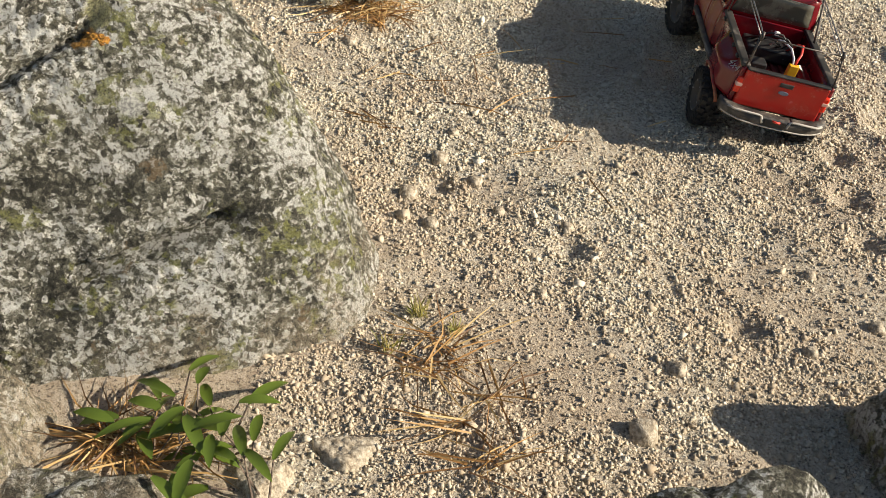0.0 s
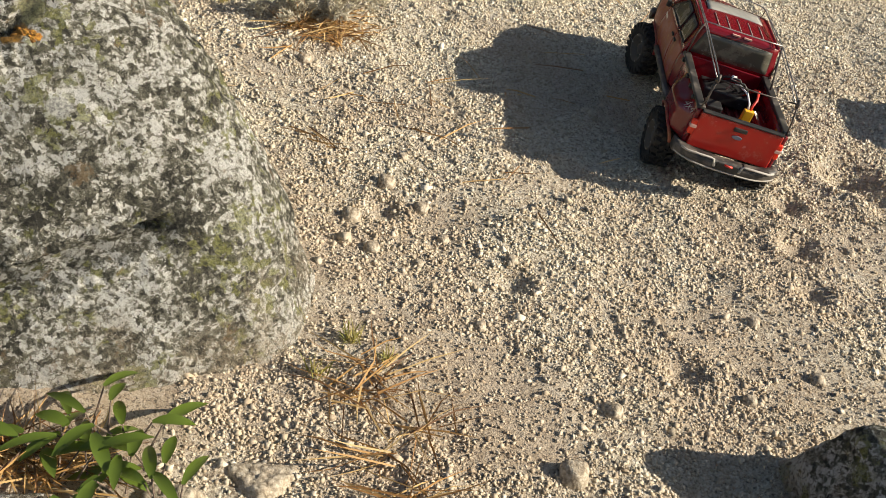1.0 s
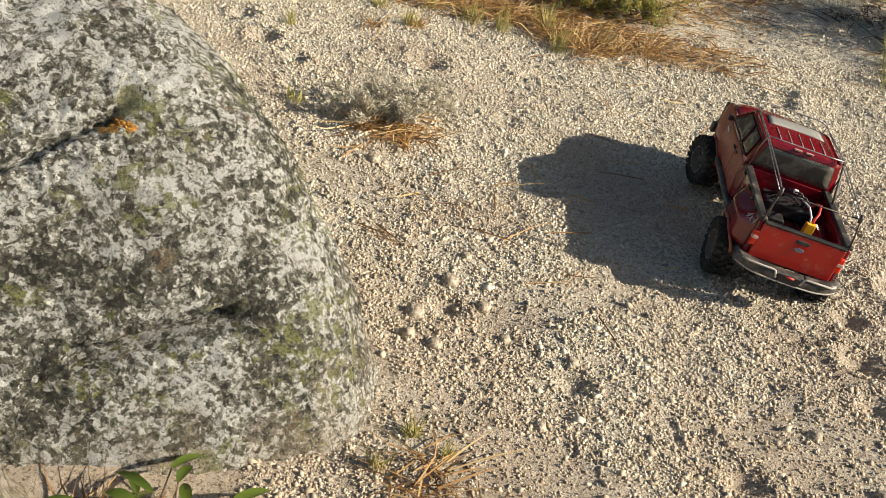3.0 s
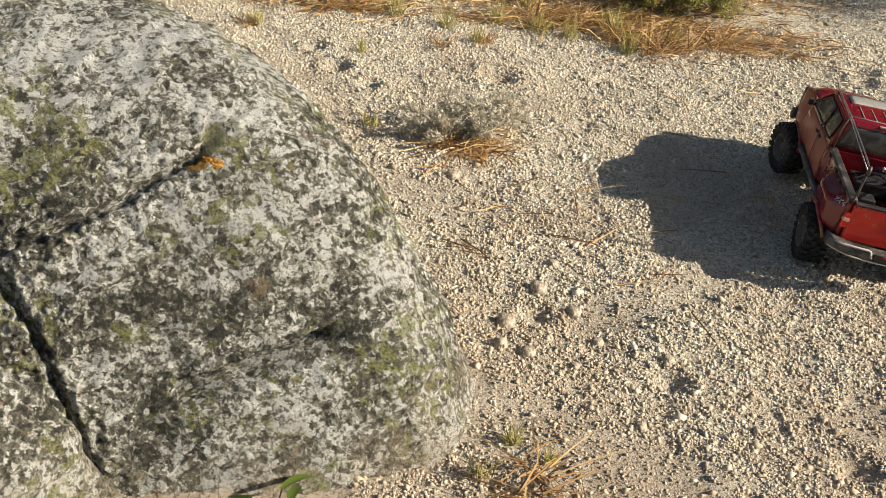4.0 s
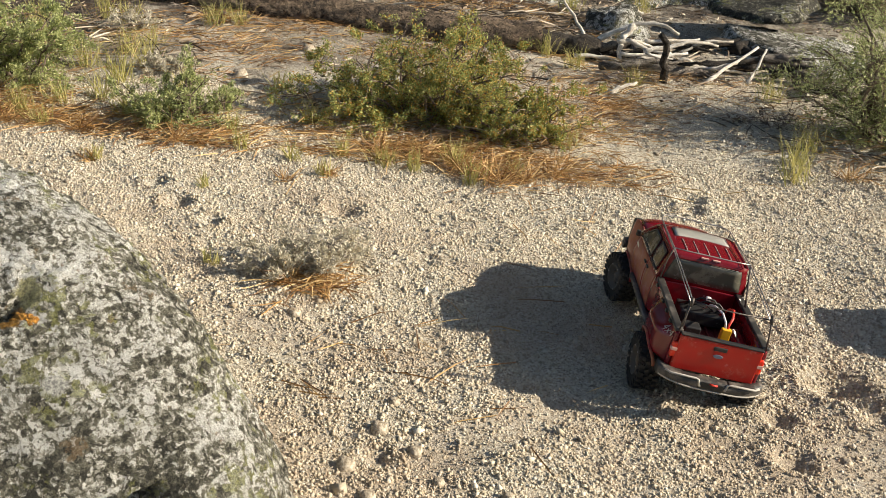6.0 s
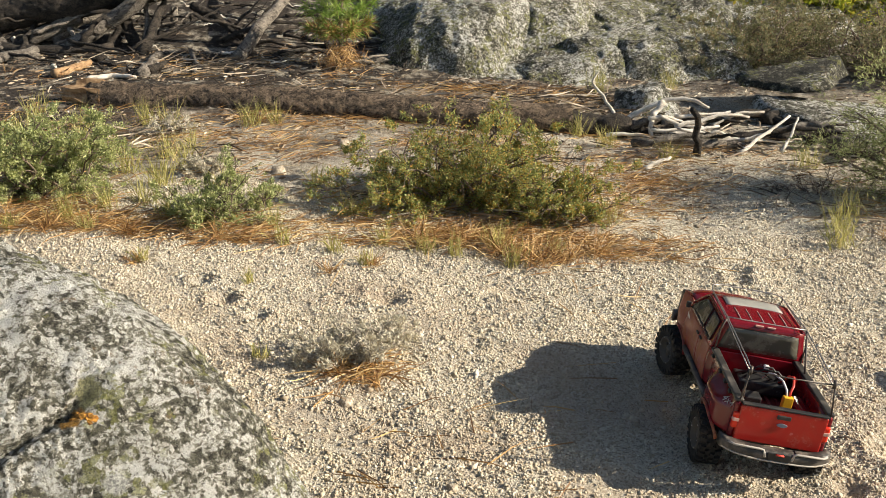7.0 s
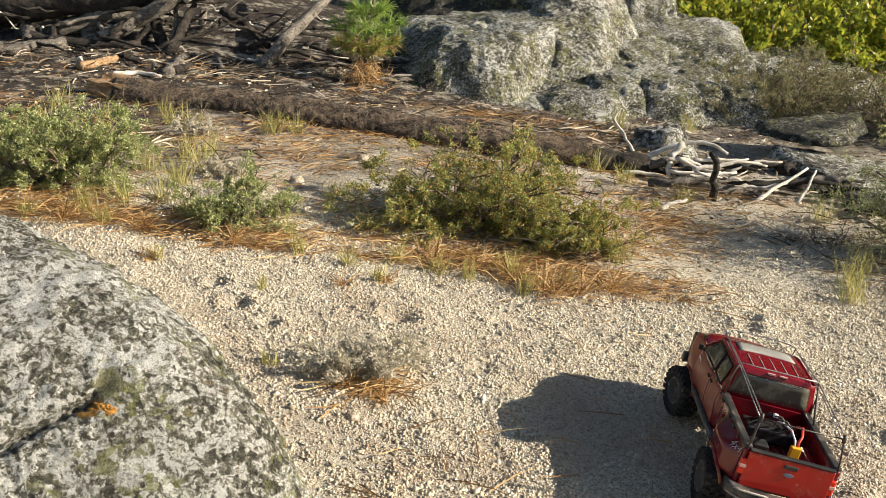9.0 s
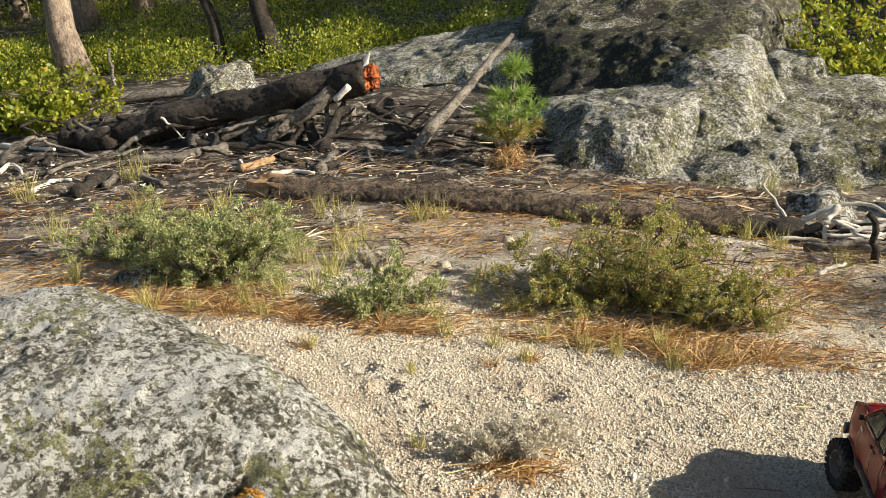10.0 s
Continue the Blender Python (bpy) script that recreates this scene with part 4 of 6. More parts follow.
def make_wheel(name, parent, x, y, steer=0.0):
    """A chunky tyre with tread blocks on a dished rim; its outside faces +x or -x as x does."""
    s = 1 if x > 0 else -1
    hub = new(name)
    hub.parent = parent
    hub.matrix_basis = pose(x, y, 0.061 if s > 0 else 0.055 if y > 0.3 else 0.049, 0, -5.0 * s, steer + (0 if s > 0 else 180)) @ Matrix.Scale(0.99, 4)
    w = 0.021
    tyre = part("tyre", mesh("tyre", *lathe([(-w + 0.004, 0.030), (-w, 0.036), (-w - 0.001, 0.044), (-w + 0.004, 0.051), (0, 0.0525), (w - 0.004, 0.051), (w + 0.001, 0.044), (w, 0.036), (w - 0.004, 0.030)], 48), True), M_sidewall, hub, "dusty black off-road tyre")
    blocks = []
    n = 22
    for i in range(n):
        a = 2 * math.pi * i / n
        for row, (bx, wid, skew) in enumerate(((-0.0155, 0.012, 0.25), (-0.0045, 0.008, -0.3), (0.0055, 0.008, 0.3), (0.0155, 0.012, -0.25))):
            aa = a + (0.5 if row % 2 else 0.0) * 2 * math.pi / n
            m = Matrix.Rotation(aa, 4, "X") @ Matrix.Translation((bx, 0, 0.0535)) @ Matrix.Rotation(skew, 4, "Z")
            l = 0.0085
            v = [m @ Vector((wid / 2 * p * (1 if r < 0 else 0.85), l / 2 * q * (1 if r < 0 else 0.8), 0.0028 * r)) for r in (-1, 1) for p, q in ((-1, -1), (1, -1), (1, 1), (-1, 1))]
            blocks.append((v, [(4, 5, 6, 7), (0, 1, 5, 4), (1, 2, 6, 5), (2, 3, 7, 6), (3, 0, 4, 7)]))
        for bx in (-1, 1):
            m = Matrix.Rotation(a + 0.1 * bx, 4, "X") @ Matrix.Translation((bx * (w - 0.0005), 0, 0.0475))
            v = [m @ Vector((0.0022 * p, 0.004 * q, 0.005 * r)) for r in (-1, 1) for p, q in ((-1, -1), (1, -1), (1, 1), (-1, 1))]
            blocks.append((v, [(4, 5, 6, 7), (0, 1, 5, 4), (1, 2, 6, 5), (2, 3, 7, 6), (3, 0, 4, 7), (3, 2, 1, 0)]))
    tread = part("tread", mesh("tread", *joined(blocks)), M_rubber, hub, "knobbly black tread blocks")
    rim = part("rim", mesh("rim", *lathe([(-w + 0.004, 0.0305), (w - 0.002, 0.0315), (w + 0.0005, 0.030), (w - 0.001, 0.026), (w - 0.008, 0.023), (w - 0.011, 0.012), (w - 0.006, 0.009), (w - 0.004, 0.004), (w - 0.004, 0.0002)], 36), True), M_rim, hub, "worn silver dished rim")
    # solid black plugs stand in for the dark inside the rim's holes
    for i in range(6):
        a = 2 * math.pi * (i + 0.5) / 6
        part("rim_hole", mesh("rim_hole", *tube([(w - 0.0105, 0.0175 * math.cos(a), 0.0175 * math.sin(a)), (w - 0.0085, 0.0175 * math.cos(a), 0.0175 * math.sin(a))], 0.0036, 10)), M_black, hub)
    for i in range(6):
        a = 2 * math.pi * i / 6
        part("lug_nut", mesh("lug_nut", *tube([(w - 0.011, 0.0285 * math.cos(a), 0.0285 * math.sin(a)), (w + 0.001, 0.0285 * math.cos(a), 0.0285 * math.sin(a))], 0.0014, 6)), M_steel, hub)
    return hub


def make_truck():
    car = new("toy_truck")
    # lower sides, doors and fenders
    for s in (1, -1):
        def lower(y0, y1, out=0.0, low=0.103):
            return lambda u, v: (s * (side_x(y0 + (y1 - y0) * u, arch_z(y0 + (y1 - y0) * u, low) + (belt_z(y0 + (y1 - y0) * u) - arch_z(y0 + (y1 - y0) * u, low)) * v) + out), y0 + (y1 - y0) * u, arch_z(y0 + (y1 - y0) * u, low) + (belt_z(y0 + (y1 - y0) * u) - arch_z(y0 + (y1 - y0) * u, low)) * v)
        side_paint = M_red if s > 0 else M_red_dusty_bounce
        sheet("bed_side", lower(0.0, 0.2215), 60, 14, M_red, car, flip=s < 0)
        sheet("front_fender", lower(0.4245, 0.556), 40, 12, side_paint, car, flip=s < 0)
        for y0, y1, nm in ((0.2235, 0.3005, "rear_door"), (0.3020, 0.4230, "front_door")):
            door = sheet(nm, lower(y0, y1, 0.0006), 14, 10, side_paint, car, flip=s < 0)
            part("door_handle", box((0.004, 0.014, 0.005), (s * 0.0955, y1 - 0.012 if nm == "rear_door" else y0 + 0.012, 0.176), 0.0015), M_black, door, "small dark door handle")
        skirt = part("side_skirt", mesh("side_skirt", *tube([(s * 0.091, y, 0.098) for y in np.linspace(0.168, 0.386, 8)], 0.0075, 8, 0.05), True), M_clad, car, "dusty grey sill cladding")
        # arch lips
        for yc, nm in ((REAR_Y, "rear_arch_flare"), (FRONT_Y, "front_arch_flare")):
            pts = []
            for i in range(17):
                a = math.pi * (0.10 + 0.80 * i / 16)
                y, z = yc + ARCH_R * math.cos(a), AXLE_Z + ARCH_R * math.sin(a)
                pts.append((s * (side_x(y, max(z, 0.1)) + 0.001), y, z))
            part(nm, mesh(nm, *tube(pts, 0.0032, 8), True), side_paint, car)
        # upper side: pillars with windows set in
        def roofline(y):
            return 0.258 if y < 0.352 else 0.258 - 0.066 * ((y - 0.352) / 0.078)
        def upper(y0, y1, z0, out=0.0, drop=0.0):
            return lambda u, v: (lambda y, z: (s * (upper_x(y, z) + out), y, z))(y0 + (y1 - y0) * u, z0 + (max(roofline(y0 + (y1 - y0) * u) - drop, z0 + 0.0005) - z0) * v)
        sheet("cab_side", upper(0.214, 0.431, 0.1915), 30, 8, M_red, car, flip=s < 0)
        for y0, y1, nm in ((0.236, 0.289, "rear_side_window"), (0.300, 0.404, "front_side_window")):
            win = sheet(nm, upper(y0, y1, 0.1985, 0.0014, 0.0115), 16, 6, M_glass, car, 0.002, s < 0, "dusty dark side window")
            zr = lambda y: max(roofline(y) - 0.0115, 0.1990)
            ring = [(y, 0.1985) for y in np.linspace(y0, y1, 8)] + [(y1, z) for z in np.linspace(0.1985, zr(y1), 3)] + [(y, zr(y)) for y in np.linspace(y1, y0, 10)] + [(y0, z) for z in np.linspace(zr(y0), 0.1985, 3)]
            part("window_seal", mesh("window_seal", *tube([(s * (upper_x(y, z) + 0.0014), y, z) for y, z in ring], 0.0014, 6), True), M_black, win, "black rubber window seal")
        part("drip_rail", mesh("drip_rail", *tube([(s * upper_x(y, roofline(y)), y, roofline(y) + 0.0005) for y in np.linspace(0.213, 0.428, 16)], 0.003, 8), True), M_red, car)
        # mirror
        mirror = part("side_mirror", box((0.010, 0.008, 0.016), (s * 0.1045, 0.401, 0.204), 0.003), M_black, car, "black side mirror")
        part("mirror_arm", mesh("mirror_arm", *tube([(s * 0.092, 0.404, 0.196), (s * 0.1, 0.402, 0.200)], 0.002, 6)), M_black, mirror)
        # bed rail cap with cleats
        cap = part("bed_rail_cap", box((0.0155, 0.215, 0.008), (s * 0.0825, 0.110, 0.1885), 0.0026, 3), M_clad, car, "scuffed dark grey plastic bed rail cap")
        for y in (0.045, 0.085, 0.125, 0.19):
            part("cleat", box((0.006, 0.010, 0.007), (s * 0.0905, y, 0.1835), 0.0015), M_black, cap)
        # bed inside
        sheet("bed_inner_wall", lambda u, v: (s * 0.0765, 0.005 + 0.21 * u, 0.124 + 0.062 * v), 4, 3, M_red, car, 0.0016, s > 0)
        part("wheel_tub", box((0.030, 0.074, 0.036), (s * 0.0635, REAR_Y, 0.139), 0.011, 4), M_red, car, "rounded red wheel tub")
        # lamps
        lamp = part("tail_lamp", box((0.013, 0.014, 0.036), (s * 0.0815, 0.0025, 0.147), 0.004, 3), M_lens, car, "glossy red tail lamp")
        part("reversing_lens", box((0.0135, 0.0145, 0.009), (s * 0.0817, 0.0021, 0.149), 0.002), M_clear, lamp, "paler reversing lens")
        part("headlamp", box((0.032, 0.012, 0.020), (s * 0.062, 0.549, 0.152), 0.005, 3), M_clear, car, "clear headlamp")
        # decals of the bed sides
        font = bpy.data.curves.new("off_road_decal", "FONT")
        font.body, font.size, font.extrude, font.shear = "4x4", 0.021, 0.0001, 0.25
        tmp = new("decal_curve", font)
        bpy.context.view_layer.update()
        me = bpy.data.meshes.new_from_object(tmp.evaluated_get(bpy.context.evaluated_depsgraph_get()))
        bpy.data.objects.remove(tmp)
        for v in me.vertices:
            a, b = v.co.x, v.co.y
            y = (0.016 + a) if s > 0 else (0.052 - a)
            z = 0.160 + b
            v.co = (s * (side_x(y, z) + 0.0012), y, z)
        part("decal", me, M_decal, car, "pale off-road decal lettering")
        me = mesh("door_mark", *patch(lambda u, v: (s * (side_x(0.4, 0.17) + 0.0022), 0.398 + 0.022 * u, 0.1665 + 0.008 * v + 0.003 * u), 2, 1, s < 0))
        part("door_badge", me, M_decal, car)
    # bed
    sheet("bed_floor", lambda u, v: (-0.077 + 0.154 * u, 0.004 + 0.212 * v, 0.1245), 2, 2, M_bed, car, 0.002)
    for i in range(7):
        part("floor_rib", box((0.007, 0.205, 0.003), (-0.054 + 0.018 * i, 0.108, 0.126), 0.001, 1), M_bed, car)
    part("bed_front_wall", box((0.156, 0.005, 0.064), (0, 0.2155, 0.156), 0.0015), M_red, car)
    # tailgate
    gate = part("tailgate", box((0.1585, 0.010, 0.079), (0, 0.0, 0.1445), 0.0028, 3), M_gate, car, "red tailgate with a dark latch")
    part("tailgate_cap", box((0.158, 0.0115, 0.0042), (0, 0, 0.1863), 0.0014), M_black, gate, "black tailgate cap")
    part("latch", box((0.026, 0.004, 0.010), (0, -0.0046, 0.170), 0.002), M_black, gate, "dark tailgate latch")
    bm = bmesh.new()
    bmesh.ops.create_cone(bm, cap_ends=True, segments=24, radius1=0.5, radius2=0.46, depth=1, matrix=Matrix.Translation((0, -0.0058, 0.153)) @ Matrix.Rotation(radians(90), 4, "X") @ Matrix.Diagonal((0.020, 0.0085, 0.002, 1)))
    part("badge", bm, M_badge, gate, "small oval grey-blue badge")
    for s in (1, -1):
        part("gate_corner", box((0.010, 0.012, 0.080), (s * 0.0835, 0.006, 0.145), 0.004, 3), M_red, car)
    # rear bumper: one curved bar with step pads and a tow hook
    def bumper_at(y0, dy, z0, rz, ry, half):
        v, f = [], []
        n = 24
        for i in range(n + 1):
            x = half * (2 * i / n - 1)
            e = abs(x / half)
            yy = y0 + dy * e ** 4
            for j in range(12):
                a = 2 * math.pi * j / 12
                c, q = math.cos(a), math.sin(a)
                v.append((x, yy + ry * math.copysign(abs(c) ** 0.6, c), z0 + 0.004 * e ** 3 + rz * math.copysign(abs(q) ** 0.6, q)))
        for i in range(n):
            for j in range(12):
                a, b = i * 12 + j, i * 12 + (j + 1) % 12
                f.append((a, b, b + 12, a + 12))
        f += [tuple(range(11, -1, -1)), tuple(range(n * 12, n * 12 + 12))]
        return v, f
    bumper = part("rear_bumper", mesh("rear_bumper", *bumper_at(-0.020, 0.022, 0.094, 0.013, 0.013, 0.1), True), M_clad, car, "scuffed dark grey rear bumper")
    part("bumper_edge", mesh("bumper_edge", *bumper_at(-0.0335, 0.022, 0.0865, 0.0016, 0.0012, 0.098), True), M_silver, bumper, "worn pale lower edge")
    for s in (1, -1):
        pad = part("step_pad", box((0.052, 0.016, 0.003), (s * 0.056, -0.022, 0.1072), 0.001, 1), M_clad, bumper)
        part("pad_edge", mesh("pad_edge", *tube([(s * 0.024, -0.034, 0.094), (s * 0.028, -0.030, 0.1068), (s * 0.034, -0.0305, 0.1085), (s * 0.080, -0.029, 0.1085), (s * 0.090, -0.020, 0.108)], 0.0024, 6), True), M_silver, pad, "worn pale edge of the step")
    part("plate_recess", box((0.040, 0.003, 0.016), (0, -0.0335, 0.098), 0.001), M_black, bumper)
    part("tow_hook", mesh("tow_hook", *tube([(-0.006, -0.032, 0.103), (-0.005, -0.040, 0.106), (0.005, -0.040, 0.106), (0.006, -0.032, 0.103)], 0.0022, 8), True), M_redwire, bumper, "small red tow hook")
    part("front_bumper", mesh("front_bumper", *[(lambda vf: ([(x, 0.557 - (y + 0.020), z) for x, y, z in vf[0]], [q[::-1] for q in vf[1]]))(bumper_at(-0.020, 0.022, 0.106, 0.013, 0.012, 0.095))][0], True), M_clad, car)
    # cab
    # added solid black filler, so the door gaps look shaded and deep
    part("cab_core", box((0.170, 0.330, 0.078), (0, 0.385, 0.142), 0.004), M_black, car, "black block filling the cab and engine bay")
    roof = sheet("roof", lambda u, v: (0.0785 * (2 * u - 1), 0.2115 + 0.145 * v, 0.2585 + 0.0065 * (1 - (2 * u - 1) ** 4) - 0.004 * (1 - math.sin(math.pi * min(1, max(0, v)) * 0.98 + 0.02)) ** 3), 16, 12, M_red, car, 0.003)
    # ribs drawn pale: the highlight along each ridge is their colour
    for i in range(5):
        x = -0.046 + 0.023 * i
        part("roof_rib", mesh("roof_rib", *tube([(x, 0.226, 0.2650), (x, 0.25, 0.2656), (x, 0.284, 0.2656)], 0.0009, 6), True), M_silver, roof, "pale roof rib, highlight in its colour")
    sheet("sunroof", lambda u, v: (0.058 * (2 * u - 1), 0.296 + 0.042 * v + 0.004 * (1 - (2 * u - 1) ** 2), 0.2662 - 0.0012 * (2 * u - 1) ** 4), 12, 4, M_sunroof, roof, 0.0012, label="dusty grey sunroof panel, sky reflection in its colour")
    for x in (-0.012, 0.012):
        part("brake_light", box((0.016, 0.005, 0.004), (x, 0.2112, 0.2615), 0.001), M_clear, roof, "pale high brake light")
    sheet("cab_back", lambda u, v: ((0.092 - 0.0145 * v) * (2 * u - 1), 0.2195 - 0.006 * v, 0.186 + 0.074 * v), 8, 6, M_red, car, 0.003, True)
    rw = sheet("rear_window", lambda u, v: ((0.079 - 0.010 * v) * (2 * u - 1), 0.2172 - 0.0045 * v, 0.196 + 0.052 * v), 10, 4, M_glass, car, 0.002, True, "dusty brown rear window")
    ring = [(-0.079, 0.196), (0.0, 0.1955), (0.079, 0.196), (0.0745, 0.222), (0.069, 0.248), (0.0, 0.249), (-0.069, 0.248), (-0.0745, 0.222), (-0.079, 0.196)]
    part("window_seal", mesh("window_seal", *tube([(x, 0.2168 - 0.0045 * (z - 0.196) / 0.052, z) for x, z in ring], 0.0016, 6), True), M_black, rw)
    sheet("windshield", lambda u, v: ((0.086 - 0.010 * v) * (2 * u - 1), 0.430 - 0.076 * v + 0.006 * (1 - (2 * u - 1) ** 2), 0.1925 + 0.066 * v), 12, 8, M_glass, car, 0.002, label="dusty grey windshield")
    hood = sheet("hood", lambda u, v: ((0.0895 - 0.012 * v ** 3) * (2 * u - 1), 0.424 + 0.130 * v - 0.008 * v * (2 * u - 1) ** 2, belt_z(0.4301 + 0.128 * v) - 0.006 * (1 - min(1.0, v * 5)) + 0.016 * (1 - (2 * u - 1) ** 4) * (1 - 0.45 * v ** 2)), 18, 14, M_red, car, 0.003)
    part("cowl", box((0.150, 0.010, 0.004), (0, 0.432, 0.1955), 0.001), M_black, hood, "black cowl vent")
    part("grille", box((0.090, 0.008, 0.034), (0, 0.552, 0.150), 0.003), M_black, car, "black radiator grille")
    part("nose", box((0.150, 0.020, 0.058), (0, 0.541, 0.140), 0.008, 3), M_red, car)
    # chassis
    for s in (1, -1):
        part("frame_rail", box((0.010, 0.50, 0.014), (s * 0.035, 0.285, 0.086), 0.002), M_black, car)
    for y in (REAR_Y, FRONT_Y):
        part("axle", mesh("axle", *tube([(-0.085, y, AXLE_Z), (-0.02, y, AXLE_Z), (0, y, AXLE_Z), (0.02, y, AXLE_Z), (0.085, y, AXLE_Z)], [0.007, 0.008, 0.016, 0.008, 0.007], 10), True), M_black, car)
        for s in (1, -1):
            part("shock", mesh("shock", *tube([(s * 0.05, y + 0.01, AXLE_Z + 0.005), (s * 0.045, y + 0.02, 0.115)], 0.006, 8), True), M_steel, car)
            make_wheel("wheel", car, s * 0.095, y, 0.0 if y == REAR_Y else 14.0)
    # wire roof rack over bed and cab
    rack = new("rack")
    rack.parent = car
    def wire(name, pts, r, mt=None, label=""):
        return part(name, mesh(name, *tube(pts, r, 8), True), mt or M_steel, rack, label)
    zt, zr, zf = 0.2735, 0.260, 0.279
    left, right = (-0.079, -0.080, -0.083), (0.072, 0.077, 0.070)   # rear corner, cab bar, front corner
    hoop = [(left[0], 0.004, zr - 0.004), (left[0], 0.012, zr), (left[0], 0.04, zr + 0.004), (left[1], 0.206, zt), (left[2], 0.335, zf - 0.002), (left[2] + 0.003, 0.354, zf), (left[2] + 0.010, 0.366, zf), (left[2] + 0.026, 0.371, zf),
            (right[2] - 0.026, 0.371, zf), (right[2] - 0.010, 0.366, zf), (right[2] - 0.002, 0.354, zf), (right[2], 0.335, zf - 0.002), (right[1], 0.206, zt), (right[0], 0.04, zr + 0.004), (right[0], 0.012, zr), (right[0], 0.004, zr - 0.004)]
    wire("hoop", hoop, 0.0013, None, "bent silver wire hoop")
    for s, (xr, xc, xf) in ((1, right), (-1, left)):
        wire("lower_rail", [(xr * 0.99, 0.006, zr - 0.009), (0.5 * (xr + xc), 0.1, 0.5 * (zr + zt) - 0.008), (xc * 0.985, 0.206, zt - 0.007), (0.3 * xc + 0.7 * xf, 0.33, zf - 0.005)], 0.0010)
        wire("rear_leg", [(xr, 0.004, zr - 0.003), (0.5 * xr + s * 0.042, 0.002, 0.220), (s * 0.083, 0.004, 0.188)], 0.0016, M_darksteel)
        wire("cab_leg", [(xc, 0.206, zt), (s * 0.086, 0.206, 0.240), (s * 0.086, 0.208, 0.189)], 0.0015, M_darksteel)
        wire("knot", [(xr, 0.0035, zr - 0.012), (xr * 1.002, 0.0035, zr - 0.002), (xr, 0.008, zr + 0.004)], 0.0036, M_darksteel, "twisted wire joint")
        wire("brace", [(xr, 0.012, zr - 0.006), (-0.073, 0.022, 0.19), (-0.069, 0.03, 0.128)] if s < 0 else [(xc, 0.204, zt), (s * 0.080, 0.18, 0.225), (s * 0.081, 0.16, 0.19)], 0.0022, M_darksteel)
    wire("rear_crossbar", [(left[0], 0.008, zr - 0.006), (0, 0.010, zr - 0.009), (right[0], 0.008, zr - 0.006)], 0.0015, M_darksteel)
    wire("cab_crossbar", [(left[1], 0.206, zt), (-0.05, 0.2065, zt - 0.001), (0.05, 0.2065, zt - 0.001), (right[1], 0.206, zt)], 0.0015)
    wire("front_stay", [(right[2], 0.355, zf), (0.085, 0.40, 0.235), (0.086, 0.428, 0.199)], 0.0012, M_darksteel)
    # electronics in the bed
    part("battery_box", box((0.094, 0.050, 0.030), (0.004, 0.176, 0.144), 0.004), M_black, car, "black battery box")
    part("speed_controller", box((0.034, 0.030, 0.018), (-0.022, 0.120, 0.137), 0.003), M_black, car, "black electronics box")
    for i, (x, h) in enumerate(((0.0, 0.045), (0.012, 0.038), (-0.012, 0.03))):
        part("black_cable", mesh("black_cable", *tube([(x - 0.03, 0.18, 0.158), (x - 0.01, 0.16, 0.160 + h * 0.7), (x + 0.012, 0.145, 0.155 + h), (x + 0.03, 0.15, 0.160 + h * 0.4), (x + 0.032, 0.17, 0.158)], 0.0022, 7), True), M_black, car)
    part("red_wire", mesh("red_wire", *tube([(0.040, 0.165, 0.158), (0.045, 0.14, 0.190), (0.040, 0.105, 0.207), (0.032, 0.075, 0.202), (0.027, 0.068, 0.192), (0.026, 0.064, 0.182)], 0.0024, 8), True), M_redwire, car, "red power wire")
    part("white_wire", mesh("white_wire", *tube([(0.006, 0.17, 0.160), (0.010, 0.15, 0.185), (0.008, 0.12, 0.200), (0.014, 0.085, 0.205), (0.020, 0.070, 0.193), (0.021, 0.064, 0.182)], 0.0021, 8), True), M_whitewire, car, "white power wire")
    part("balance_plug", box((0.010, 0.008, 0.008), (0.003, 0.155, 0.196), 0.0015), M_whitewire, car, "white balance plug")
    plug = part("power_plug", box((0.019, 0.012, 0.031), (0.0235, 0.062, 0.168), 0.0018), M_yellow, car, "yellow power plug")
    for x in (0.0195, 0.0275):
        part("plug_pin", box((0.004, 0.005, 0.004), (x, 0.062, 0.151), 0.001, 1), M_steel, plug)
    # the body sits low on its springs
    low = Matrix.Translation((0, 0, 0.06)) @ Matrix.Diagonal((1, 1, 0.885, 1)) @ Matrix.Translation((0, 0, -0.06))
    for ob in car.children_recursive:
        if ob.type == "MESH" and not ob.name.startswith(("tyre", "tread", "rim", "lug_nut", "axle")):
            ob.data.transform(low)
    return car


truck = make_truck()
truck.matrix_world = pose(0.577, 1.701, -0.071, -0.7, 13.0, -3.6) @ Matrix.Scale(1.063, 4)
tagged(truck, "dusty red toy pickup truck with a wire roof rack on gravel", "toy truck")


# ---- plants ----
def fast_mesh(name, verts, tris):
    me = bpy.data.meshes.new(name)
    verts, tris = np.asarray(verts, np.float32), np.asarray(tris, np.int32)
    me.vertices.add(len(verts))
    me.vertices.foreach_set("co", verts.ravel())
    me.loops.add(tris.size)
    me.loops.foreach_set("vertex_index", tris.ravel())
    me.polygons.add(len(tris))
    me.polygons.foreach_set("loop_start", np.arange(0, tris.size, 3, dtype=np.int32))
    me.update(calc_edges=True)
    me.validate()
    return me


def unit(v):
    return v / np.maximum(np.linalg.norm(v, axis=-1, keepdims=True), 1e-9)


